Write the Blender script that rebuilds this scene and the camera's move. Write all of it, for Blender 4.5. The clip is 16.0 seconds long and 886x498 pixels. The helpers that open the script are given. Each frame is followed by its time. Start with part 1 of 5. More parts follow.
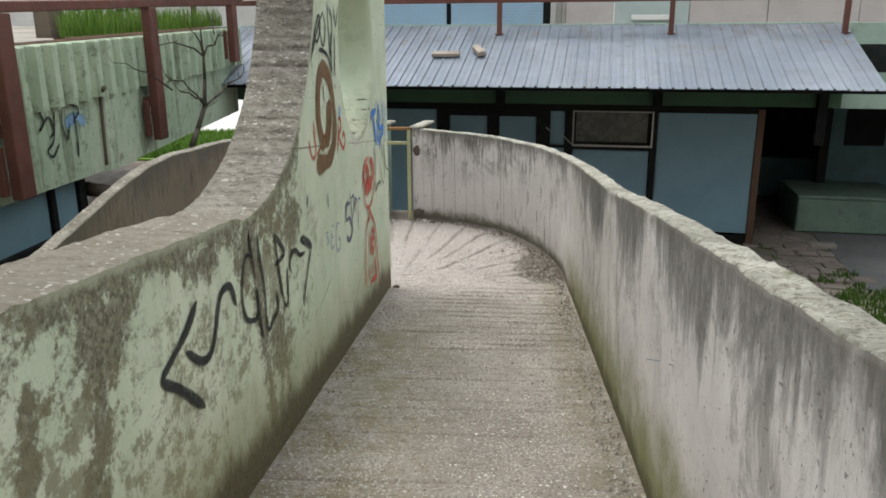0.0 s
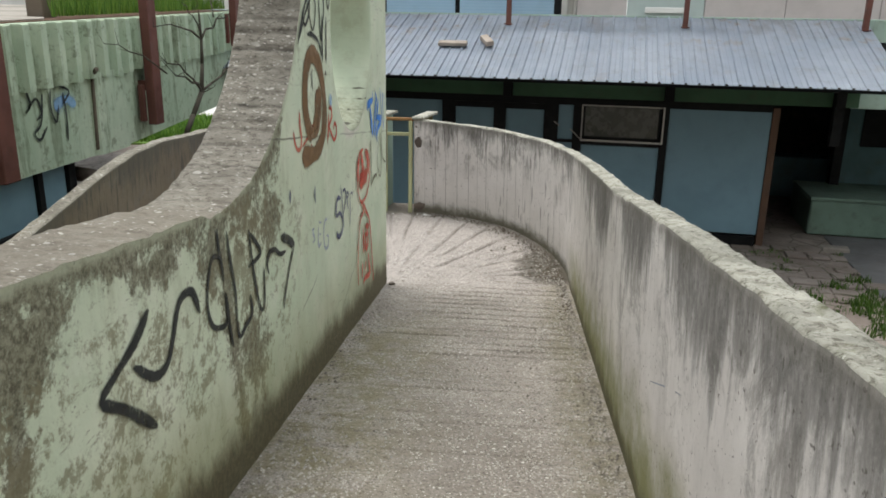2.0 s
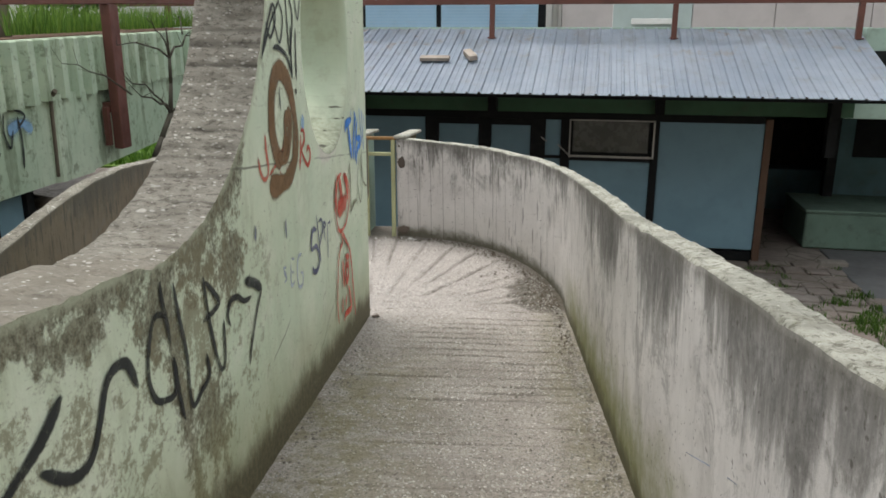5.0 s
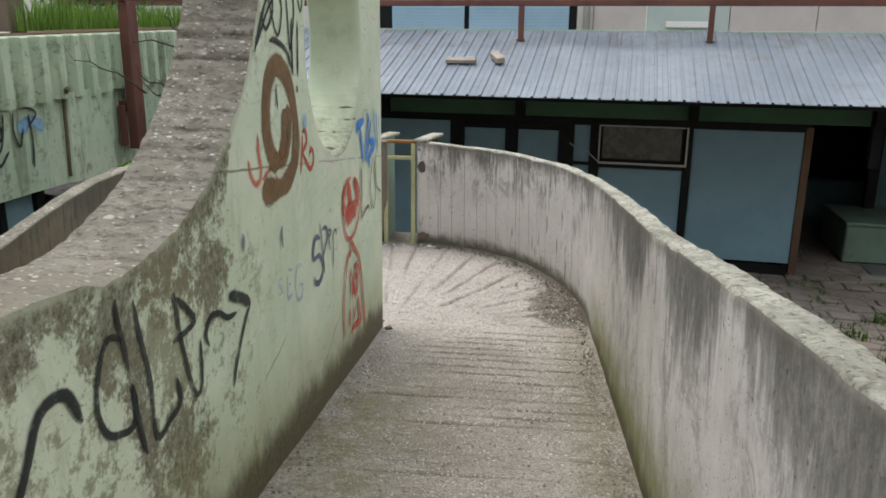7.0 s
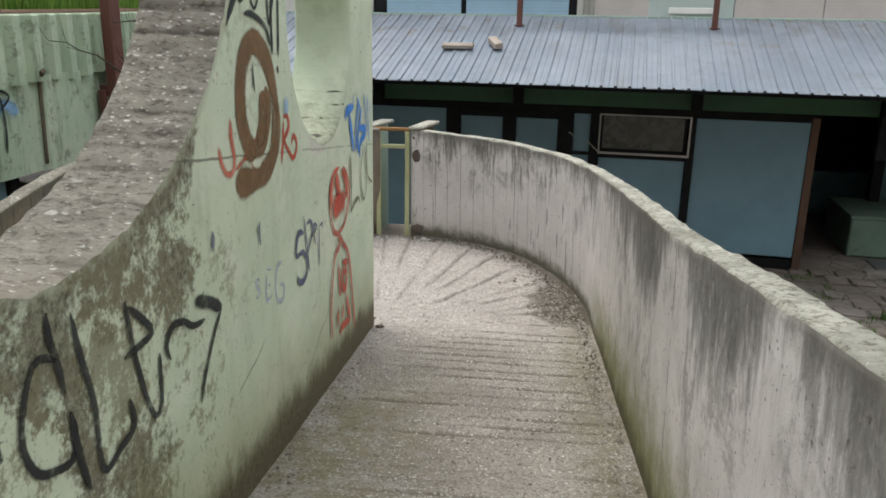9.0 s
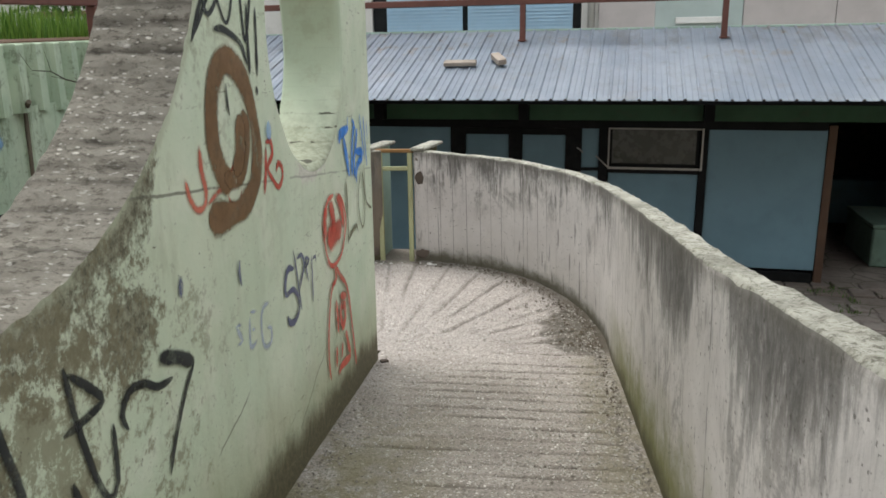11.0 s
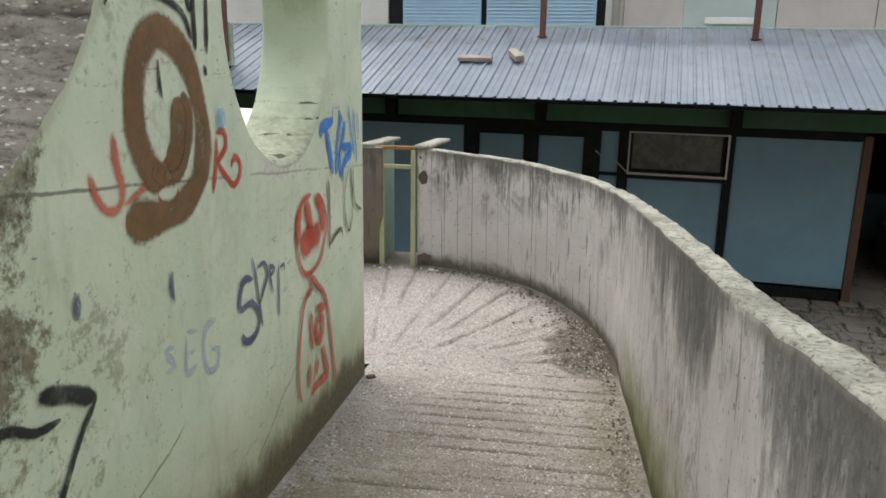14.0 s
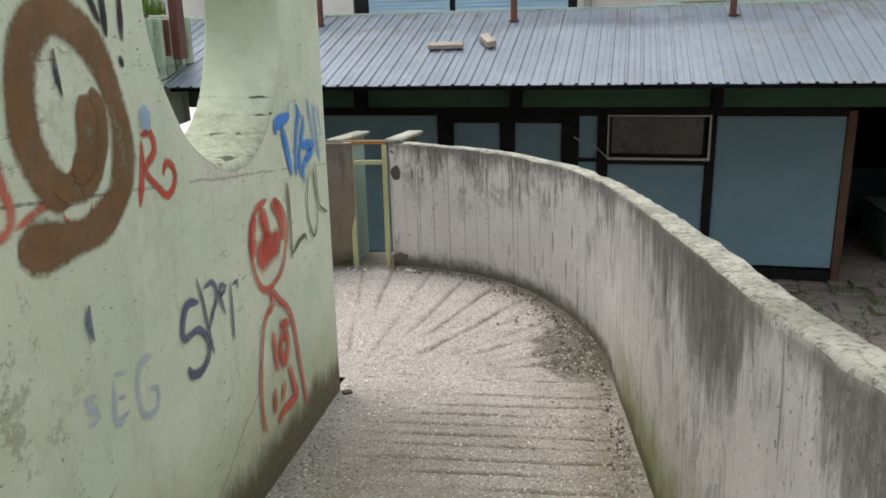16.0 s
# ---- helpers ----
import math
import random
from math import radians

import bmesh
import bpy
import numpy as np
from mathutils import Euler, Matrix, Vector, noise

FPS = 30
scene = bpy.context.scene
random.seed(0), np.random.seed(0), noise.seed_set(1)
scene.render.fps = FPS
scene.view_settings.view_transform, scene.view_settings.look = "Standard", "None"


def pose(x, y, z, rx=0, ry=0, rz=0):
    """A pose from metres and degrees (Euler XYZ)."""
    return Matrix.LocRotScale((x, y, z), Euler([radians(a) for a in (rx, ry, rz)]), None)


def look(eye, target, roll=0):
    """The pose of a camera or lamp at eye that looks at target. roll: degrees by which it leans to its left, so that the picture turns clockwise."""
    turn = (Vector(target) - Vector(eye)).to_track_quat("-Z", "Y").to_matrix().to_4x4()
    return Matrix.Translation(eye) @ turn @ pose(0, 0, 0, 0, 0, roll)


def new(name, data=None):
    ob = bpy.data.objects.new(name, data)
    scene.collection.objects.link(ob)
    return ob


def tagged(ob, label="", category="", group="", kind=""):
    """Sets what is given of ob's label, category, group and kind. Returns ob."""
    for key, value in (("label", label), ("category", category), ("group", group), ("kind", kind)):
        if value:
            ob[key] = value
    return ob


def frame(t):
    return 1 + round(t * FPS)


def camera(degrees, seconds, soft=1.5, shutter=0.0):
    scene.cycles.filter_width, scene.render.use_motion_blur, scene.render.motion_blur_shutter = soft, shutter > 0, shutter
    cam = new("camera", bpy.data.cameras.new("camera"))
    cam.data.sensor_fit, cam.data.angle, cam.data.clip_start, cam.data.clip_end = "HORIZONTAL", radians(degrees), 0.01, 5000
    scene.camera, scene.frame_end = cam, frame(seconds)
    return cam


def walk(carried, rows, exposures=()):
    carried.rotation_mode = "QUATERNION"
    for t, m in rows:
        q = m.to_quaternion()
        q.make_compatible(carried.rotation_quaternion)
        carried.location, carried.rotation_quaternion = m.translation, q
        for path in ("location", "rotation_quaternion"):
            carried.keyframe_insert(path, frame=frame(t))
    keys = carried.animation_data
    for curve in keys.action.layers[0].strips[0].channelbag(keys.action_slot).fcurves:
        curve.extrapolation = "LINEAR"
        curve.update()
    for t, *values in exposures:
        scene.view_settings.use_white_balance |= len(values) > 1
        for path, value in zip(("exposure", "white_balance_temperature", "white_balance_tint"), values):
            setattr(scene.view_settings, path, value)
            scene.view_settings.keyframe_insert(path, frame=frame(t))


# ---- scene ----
cam = camera(59.95, 16.0, soft=1.7)
# seconds, place, yaw, pitch, roll
PATH = [
    (0.0, -0.001, 0.004, 1.399, 4.44, -15.83, 0.27),
    (0.5, 0.023, 0.073, 1.407, 4.96, -15.98, -0.24),
    (1.0, 0.046, 0.132, 1.396, 5.19, -16.21, -0.13),
    (1.5, 0.047, 0.190, 1.392, 5.20, -16.51, -0.43),
    (2.0, 0.044, 0.267, 1.380, 5.31, -16.54, -0.98),
    (2.5, 0.032, 0.346, 1.362, 4.64, -16.16, -0.89),
    (3.0, 0.008, 0.441, 1.359, 3.98, -16.37, -0.51),
    (3.5, -0.016, 0.529, 1.368, 3.30, -15.77, -0.00),
    (4.0, -0.026, 0.582, 1.368, 3.19, -15.28, -0.07),
    (6.5, 0.034, 0.926, 1.315, 5.76, -15.58, -0.47),
    (7.0, 0.046, 0.996, 1.311, 6.24, -15.07, -0.65),
    (7.5, 0.047, 1.062, 1.297, 6.98, -15.47, -0.94),
    (8.0, 0.042, 1.127, 1.289, 7.06, -15.69, -1.35),
    (8.5, 0.031, 1.209, 1.270, 6.31, -15.59, -1.37),
    (9.0, 0.017, 1.285, 1.269, 5.98, -15.89, -1.07),
    (11.5, 0.011, 1.683, 1.229, 6.31, -14.09, 0.89),
    (12.0, 0.043, 1.773, 1.219, 7.34, -13.94, 0.03),
    (12.5, 0.065, 1.844, 1.210, 8.12, -14.39, -0.36),
    (13.0, 0.073, 1.901, 1.212, 8.89, -14.33, -0.48),
    (13.5, 0.081, 1.963, 1.199, 8.87, -14.81, -0.59),
    (14.0, 0.086, 2.027, 1.187, 8.07, -14.61, -0.94),
    (14.5, 0.074, 2.122, 1.162, 6.92, -14.75, -0.70),
    (15.0, 0.058, 2.222, 1.162, 6.35, -14.26, 0.18),
    (15.5, 0.055, 2.286, 1.164, 6.32, -13.83, 0.66),
    (16.0, 0.061, 2.365, 1.150, 5.95, -15.24, 1.16),
]
walk(cam, [(t, pose(x, y, z, 90 + pitch, roll, yaw)) for t, x, y, z, yaw, pitch, roll in PATH], [(0.0, 0.95)])

# ---- world and light: an overcast day, sun behind thin cloud ----
world = bpy.data.worlds.new("overcast_sky")
scene.world = world
world.use_nodes = True
wn = world.node_tree.nodes
sky = wn.new("ShaderNodeTexSky")
sky.sky_type = "NISHITA"
sky.sun_disc = False
sky.sun_elevation = radians(70)
sky.sun_rotation = radians(323)
sky.air_density, sky.dust_density, sky.ozone_density = 1.0, 4.0, 1.0
soft_cloud = wn.new("ShaderNodeMixRGB")
soft_cloud.inputs[0].default_value = 0.75
soft_cloud.inputs[2].default_value = (6.05, 6.4, 6.3, 1)
world.node_tree.links.new(sky.outputs[0], soft_cloud.inputs[1])
world.node_tree.links.new(soft_cloud.outputs[0], wn["Background"].inputs[0])
wn["Background"].inputs[1].default_value = 0.13
sun_data = bpy.data.lights.new("sun", "SUN")
sun_data.energy, sun_data.angle, sun_data.color = 1.05, radians(30), (1.0, 0.97, 0.92)
sun = new("sun", sun_data)
sun.matrix_world = look((-4, 9, 16), (0, 5, 0))

# ---- helpers for meshes and materials ----
BETA = math.atan(0.129)
BUILD = Matrix.Rotation(-BETA, 4, "Z")  # building frame: u along the long facade, v away from it, z up


def mesh_of(name, bm, material, smooth=False):
    me = bpy.data.meshes.new(name)
    bmesh.ops.recalc_face_normals(bm, faces=bm.faces)
    bm.to_mesh(me)
    bm.free()
    for m in material if isinstance(material, (list, tuple)) else [material]:
        me.materials.append(m)
    if smooth:
        me.polygons.foreach_set("use_smooth", [True] * len(me.polygons))
    return me


def part(name, bm, material, parent=None, label="", smooth=False, m=None):
    ob = new(name, mesh_of(name, bm, material, smooth))
    if m is not None:
        ob.matrix_world = m
    if parent is not None:
        ob.parent = parent
    if label:
        ob["label"] = label
    return ob


def empty(name, place=(0, 0, 0), **tags):
    ob = new(name)
    ob.location = place
    return tagged(ob, **tags)


def box(bm, lo, hi, bevel=0.0, m=None):
    r = bmesh.ops.create_cube(bm, size=1.0)
    vs = r["verts"]
    for v in vs:
        v.co = Vector([lo[i] + (v.co[i] + 0.5) * (hi[i] - lo[i]) for i in range(3)])
    if bevel:
        es = list({e for v in vs for e in v.link_edges})
        g = bmesh.ops.bevel(bm, geom=es, offset=bevel, segments=1, affect="EDGES")
        vs = list({v for f in g["faces"] for v in f.verts} | {v for v in vs if v.is_valid})
    if m is not None:
        bmesh.ops.transform(bm, matrix=m, verts=vs)
    return vs


def boxed(lo, hi, bevel=0.004, m=None):
    bm = bmesh.new()
    box(bm, lo, hi, bevel, m)
    return bm


def rod(bm, a, b, r0, r1=None, sides=8):
    a, b = Vector(a), Vector(b)
    q = (b - a).to_track_quat("Z", "Y").to_matrix().to_4x4()
    r = bmesh.ops.create_cone(bm, cap_ends=True, segments=sides, radius1=r0, radius2=r0 if r1 is None else r1, depth=(b - a).length)
    bmesh.ops.transform(bm, matrix=Matrix.Translation((a + b) / 2) @ q, verts=r["verts"])
    return r["verts"]


class Nodes:
    """A short way to write a node material."""

    def __init__(self, name):
        self.mat = bpy.data.materials.new(name)
        self.mat.use_nodes = True
        self.t = self.mat.node_tree
        self.n = self.t.nodes
        self.bsdf = self.n["Principled BSDF"]
        geo = self.n.new("ShaderNodeNewGeometry")
        self.pos = geo.outputs["Position"]
        self.island = geo.outputs["Random Per Island"]
        self.normal = geo.outputs["Normal"]
        self.bump_out = None

    def put(self, value, socket):
        if isinstance(value, bpy.types.NodeSocket):
            self.t.links.new(value, socket)
        else:
            if isinstance(value, tuple) and len(value) == 3 and len(socket.default_value) == 4:
                value = (*value, 1)
            socket.default_value = value

    def scaled(self, sx=1, sy=1, sz=1, rz=0, at=None):
        m = self.n.new("ShaderNodeMapping")
        m.inputs["Scale"].default_value = (sx, sy, sz)
        m.inputs["Rotation"].default_value = (0, 0, rz)
        self.put(at or self.pos, m.inputs[0])
        return m.outputs[0]

    def noise(self, scale, detail=4, rough=0.6, at=None, warp=0.0):
        x = self.n.new("ShaderNodeTexNoise")
        x.inputs["Scale"].default_value, x.inputs["Detail"].default_value = scale, detail
        x.inputs["Roughness"].default_value, x.inputs["Distortion"].default_value = rough, warp
        self.put(at or self.pos, x.inputs["Vector"])
        return x.outputs[0]

    def voronoi(self, scale, at=None, feature="F1", out="Distance"):
        x = self.n.new("ShaderNodeTexVoronoi")
        x.feature = feature
        x.inputs["Scale"].default_value = scale
        self.put(at or self.pos, x.inputs["Vector"])
        return x.outputs[out]

    def ramp(self, v, a, b, lo=0.0, hi=1.0):
        x = self.n.new("ShaderNodeMapRange")
        x.interpolation_type = "SMOOTHSTEP"
        self.put(v, x.inputs[0])
        for i, w in zip((1, 2, 3, 4), (a, b, lo, hi)):
            self.put(w, x.inputs[i])
        return x.outputs[0]

    def math(self, op, a, b=0.0, c=0.0):
        x = self.n.new("ShaderNodeMath")
        x.operation = op
        for i, w in enumerate((a, b, c)):
            self.put(w, x.inputs[i])
        return x.outputs[0]

    def mix(self, f, a, b, how="MIX"):
        x = self.n.new("ShaderNodeMixRGB")
        x.blend_type = how
        self.put(f, x.inputs[0])
        self.put(a, x.inputs[1])
        self.put(b, x.inputs[2])
        return x.outputs[0]

    def xyz(self):
        x = self.n.new("ShaderNodeSeparateXYZ")
        self.put(self.pos, x.inputs[0])
        return x.outputs

    def bump(self, height, strength=0.3, dist=0.01):
        x = self.n.new("ShaderNodeBump")
        x.inputs["Strength"].default_value, x.inputs["Distance"].default_value = strength, dist
        self.put(height, x.inputs["Height"])
        if self.bump_out:
            self.put(self.bump_out, x.inputs["Normal"])
        self.bump_out = x.outputs[0]

    def done(self, color, rough=0.8, metal=0.0, spec=0.3, alpha=None):
        b = self.bsdf
        self.put(color, b.inputs["Base Color"])
        self.put(rough, b.inputs["Roughness"])
        self.put(metal, b.inputs["Metallic"])
        self.put(spec, b.inputs["Specular IOR Level"])
        if alpha is not None:
            self.put(alpha, b.inputs["Alpha"])
        if self.bump_out:
            self.put(self.bump_out, b.inputs["Normal"])
        return self.mat


def paint(name, color, rough=0.6, var=0.25, dirt=(0.1, 0.09, 0.07), amount=0.35, metal=0.0, spec=0.3):
    """Worn paint: colour drift, dirt in patches and fine relief."""
    k = Nodes(name)
    c = k.mix(k.ramp(k.noise(1.7), 0.35, 0.7), color, tuple(x * (1 - var) for x in color))
    d = k.math("MULTIPLY", k.ramp(k.noise(6, 8, 0.7), 0.5, 0.75), amount)
    c = k.mix(d, c, dirt)
    k.bump(k.noise(90, 3), 0.12, 0.003)
    return k.done(c, k.ramp(k.noise(9), 0.3, 0.7, rough - 0.08, rough + 0.12), metal, spec)


def ramp_floor_material():
    """Grey washed concrete with pale pebbles, dirt in its grooves, moss at its sides."""
    k = Nodes("washed_concrete")
    x, y, z = k.xyz()
    attr = k.n.new("ShaderNodeAttribute")
    attr.attribute_name = "groove"
    groove = attr.outputs["Fac"]
    c = k.mix(k.ramp(k.noise(1.8, 7, 0.7), 0.35, 0.68), (0.297, 0.263, 0.228), (0.443, 0.40, 0.358))
    c = k.mix(k.math("MULTIPLY", k.ramp(y, 5.4, 6.6), 0.65), c, (0.525, 0.476, 0.45))
    grit = k.noise(75, 6, 0.8)
    c = k.mix(k.math("MULTIPLY", k.ramp(grit, 0.50, 0.60), 0.8), c, (0.085, 0.075, 0.06))
    c = k.mix(k.math("MULTIPLY", k.ramp(k.noise(24, 8, 0.8), 0.52, 0.66), 0.45), c, (0.11, 0.098, 0.078))
    c = k.mix(k.math("MULTIPLY", k.ramp(k.noise(110, 4, 0.8), 0.56, 0.7), 0.65), c, (0.55, 0.53, 0.48))
    stone = None
    for size, keep in ((42, 0.76), (70, 0.72), (110, 0.7)):
        peb = k.voronoi(size)
        rnd = k.voronoi(size, out="Color")
        one = k.math("MULTIPLY", k.ramp(peb, 0.25, 0.36, 1, 0), k.ramp(rnd, keep, keep + 0.04))
        stone = one if stone is None else k.math("MAXIMUM", stone, one)
    c = k.mix(k.math("MULTIPLY", stone, k.ramp(k.noise(3, 5, 0.7), 0.35, 0.6, 0.4, 1.0)), c, (0.80, 0.77, 0.72))
    dirt = k.math("MULTIPLY", groove, k.ramp(k.noise(7, 5, 0.7), 0.3, 0.55, 0.5, 1.0))
    c = k.mix(k.math("MULTIPLY", dirt, 0.92), c, (0.085, 0.07, 0.052))
    moss = k.math("MULTIPLY", k.ramp(k.math("ADD", x, k.math("MULTIPLY", k.noise(3, 5), 0.6)), 0.22, -0.40), k.math("MULTIPLY", k.ramp(k.noise(6, 6, 0.7), 0.36, 0.6), k.ramp(y, 5.8, 4.2)))
    moss2 = k.math("MULTIPLY", k.ramp(k.math("SUBTRACT", x, k.math("MULTIPLY", k.noise(4, 5), 0.25)), 0.10, 0.32), k.ramp(k.noise(9, 5), 0.34, 0.58))
    c = k.mix(k.math("MULTIPLY", moss, 0.68), c, (0.17, 0.15, 0.06))
    c = k.mix(k.math("MULTIPLY", moss2, 0.45), c, (0.17, 0.155, 0.075))
    # silt that gathered in the low corner of the turn
    wx, wy = k.math("SUBTRACT", x, 0.42), k.math("SUBTRACT", y, 6.72)
    far = k.math("SQRT", k.math("ADD", k.math("MULTIPLY", k.math("MULTIPLY", wx, wx), 1.6), k.math("MULTIPLY", wy, wy)))
    silt = k.ramp(k.math("ADD", far, k.math("MULTIPLY", k.noise(6, 8, 0.8), 0.75)), 0.84, 0.70)
    c = k.mix(k.math("MULTIPLY", silt, k.ramp(k.noise(40, 6, 0.8), 0.4, 0.65, 0.92, 0.55)), c, (0.085, 0.075, 0.055))
    # and along the foot of the curved wall
    ex, ey = k.math("ADD", x, 1.07), k.math("SUBTRACT", y, 6.45)
    ring = k.math("SQRT", k.math("ADD", k.math("MULTIPLY", ex, ex), k.math("MULTIPLY", ey, ey)))
    rim = k.math("MULTIPLY", k.ramp(k.math("ADD", ring, k.math("MULTIPLY", k.noise(7, 6, 0.75), 0.22)), 1.56, 1.70), k.ramp(y, 6.2, 6.5))
    c = k.mix(k.math("MULTIPLY", rim, 0.75), c, (0.11, 0.092, 0.068))
    k.bump(k.noise(45, 8, 0.8), 0.8, 0.015)
    k.bump(stone, 0.6, 0.007)
    return k.done(c, k.ramp(k.noise(5), 0.3, 0.7, 0.55, 0.8), 0, 0.4)


def parapet_material(name, low, high, dirtied=1.0):
    """Board-marked concrete with dark runs of grime from the top and moss at the foot."""
    k = Nodes(name)
    attr = k.n.new("ShaderNodeAttribute")
    attr.attribute_name = "run"
    sep = k.n.new("ShaderNodeSeparateXYZ")
    k.put(attr.outputs["Vector"], sep.inputs[0])
    s, hgt, top = sep.outputs  # metres along the wall, height over its foot, depth under its crest
    comb = k.n.new("ShaderNodeCombineXYZ")
    k.put(s, comb.inputs[0])
    k.put(k.math("MULTIPLY", hgt, 0.10), comb.inputs[1])
    along = comb.outputs[0]
    line = k.n.new("ShaderNodeCombineXYZ")
    k.put(s, line.inputs[0])
    only_s = line.outputs[0]
    c = k.mix(k.ramp(k.noise(1.6, 7, 0.65), 0.3, 0.7), low, high)
    c = k.mix(k.math("MULTIPLY", k.ramp(k.noise(8, 6, 0.65, along), 0.47, 0.70), 0.18), c, tuple(v * 0.66 for v in low))
    c = k.mix(k.math("MULTIPLY", k.ramp(k.noise(6, 9, 0.8), 0.54, 0.72), 0.3), c, tuple(v * 0.6 for v in low))
    curved = k.ramp(s, 7.2, 8.6)
    c = k.mix(k.math("MULTIPLY", curved, 0.35), c, high)
    # board joints
    seam = k.math("ABSOLUTE", k.math("SUBTRACT", k.math("FRACT", k.math("DIVIDE", k.math("ADD", s, k.math("MULTIPLY", k.noise(2.2, 2, 0.5, only_s), 0.12)), 0.118)), 0.5))
    seam = k.math("MULTIPLY", k.math("MULTIPLY", k.ramp(seam, 0.465, 0.492), k.ramp(s, 6.0, 8.4, 0.12, 1.0)), k.ramp(k.noise(1.7, 4, 0.6, along), 0.40, 0.58))
    c = k.mix(k.math("MULTIPLY", seam, 0.72), c, (0.13, 0.115, 0.10))
    dark = (0.075, 0.07, 0.064)
    grain = k.noise(24, 8, 0.8, k.scaled(1, 1, 0.45))
    # a weather band from the crest, its lower edge broken into runs
    reach = k.math("ADD", k.math("MULTIPLY", k.ramp(k.noise(1.25, 2, 0.5, only_s), 0.36, 0.66), 0.30), k.math("MULTIPLY", k.math("SUBTRACT", k.noise(6.5, 4, 0.6, only_s), 0.42), 0.55))
    for at, half, amount in ((5.62, 0.5, 0.11), (6.22, 0.25, -0.14), (6.68, 0.32, 0.07), (4.92, 0.3, 0.10), (3.9, 0.6, 0.06), (7.3, 0.4, 0.04)):
        near_it = k.ramp(k.math("ABSOLUTE", k.math("SUBTRACT", s, at)), half, half * 0.3, 0.0, amount)
        reach = k.math("ADD", reach, near_it)
    reach = k.math("MULTIPLY", k.math("ADD", reach, 0.05), k.math("SUBTRACT", 1.0, k.math("MULTIPLY", curved, 0.35)))
    streak = k.noise(26, 5, 0.7, along)
    band = k.math("SUBTRACT", k.math("ADD", reach, k.math("ADD", k.math("MULTIPLY", k.math("SUBTRACT", streak, 0.5), 0.42), k.math("MULTIPLY", k.math("SUBTRACT", grain, 0.5), 0.62))), top)
    band = k.ramp(band, -0.04, 0.20)
    # narrow runs, thick on the curved part, some down to the foot
    fine_reach = k.math("ADD", k.math("MULTIPLY", k.noise(3.1, 4, 0.6, along), 0.75), k.math("MULTIPLY", k.noise(34, 3, 0.6, along), 0.5))
    runs = k.ramp(k.noise(30, 4, 0.7, along), 0.52, 0.60)
    drip = k.math("MULTIPLY", runs, k.ramp(k.math("SUBTRACT", fine_reach, top), 0.16, 0.5))
    drip = k.math("MULTIPLY", drip, k.ramp(s, 5.4, 7.6, 0.3, 1.0))
    long_run = k.math("MULTIPLY", k.ramp(k.noise(27, 2, 0.5, along), 0.625, 0.665), k.ramp(k.noise(1.3, 3, 0.5), 0.40, 0.58))
    long_run = k.math("MULTIPLY", long_run, k.ramp(s, 5.5, 7.6, 0.25, 1.0))
    mottle = k.math("MULTIPLY", k.ramp(k.noise(4.2, 9, 0.8, k.scaled(1, 1, 0.6), warp=0.5), 0.48, 0.60), k.ramp(k.math("SUBTRACT", top, k.math("MULTIPLY", reach, 1.5)), 0.34, 0.0))
    c = k.mix(k.math("MULTIPLY", mottle, 0.6 * dirtied), c, (0.19, 0.175, 0.16))
    c = k.mix(k.math("MULTIPLY", long_run, 0.6 * dirtied), c, dark)
    c = k.mix(k.math("MULTIPLY", drip, 0.66 * dirtied), c, dark)
    c = k.mix(k.math("MULTIPLY", band, k.ramp(grain, 0.36, 0.66, 0.95 * dirtied, 0.6 * dirtied)), c, (0.095, 0.09, 0.083))
    crest = k.ramp(k.math("ADD", top, k.math("MULTIPLY", k.noise(14, 6, 0.7), 0.16)), 0.17, 0.07)
    c = k.mix(k.math("MULTIPLY", crest, 0.6), c, (0.12, 0.11, 0.09))
    # cold joints between the pours, full height
    cold = k.math("ABSOLUTE", k.math("SUBTRACT", k.math("FRACT", k.math("DIVIDE", k.math("ADD", s, k.math("MULTIPLY", k.noise(2.5, 4, 0.6), 0.05)), 0.83)), 0.5))
    cold = k.math("MULTIPLY", k.math("MULTIPLY", k.ramp(cold, 0.006, 0.002), k.ramp(s, 5.6, 6.2, 0.0, 0.8)), k.ramp(k.noise(3.5, 4, 0.6), 0.40, 0.52))
    c = k.mix(k.math("MULTIPLY", cold, 0.8), c, dark)
    scuffs = k.math("MULTIPLY", k.ramp(k.noise(15, 6, 0.75, k.scaled(1, 1, 0.6)), 0.63, 0.67), k.ramp(k.noise(1.5, 3), 0.42, 0.6))
    c = k.mix(k.math("MULTIPLY", scuffs, 0.65), c, (0.10, 0.09, 0.08))
    foot = k.ramp(k.math("ADD", hgt, k.math("MULTIPLY", k.noise(3.5, 7, 0.72), 0.8)), 0.92, 0.46)
    foot = k.math("MULTIPLY", foot, k.ramp(s, 9.2, 8.0, 0.10, 1.0))
    c = k.mix(k.math("MULTIPLY", foot, 0.85), c, (0.165, 0.17, 0.042))
    base = k.ramp(k.math("ADD", hgt, k.math("MULTIPLY", k.noise(7, 6, 0.7), 0.2)), 0.24, 0.12)
    c = k.mix(k.math("MULTIPLY", base, 0.85), c, (0.085, 0.075, 0.042))
    pits = k.math("MAXIMUM", k.ramp(k.noise(60, 3, 0.5), 0.65, 0.70), k.ramp(k.noise(26, 4, 0.6, k.scaled(1, 1, 0.7)), 0.69, 0.73))
    c = k.mix(k.math("MULTIPLY", pits, 0.7), c, (0.08, 0.07, 0.06))
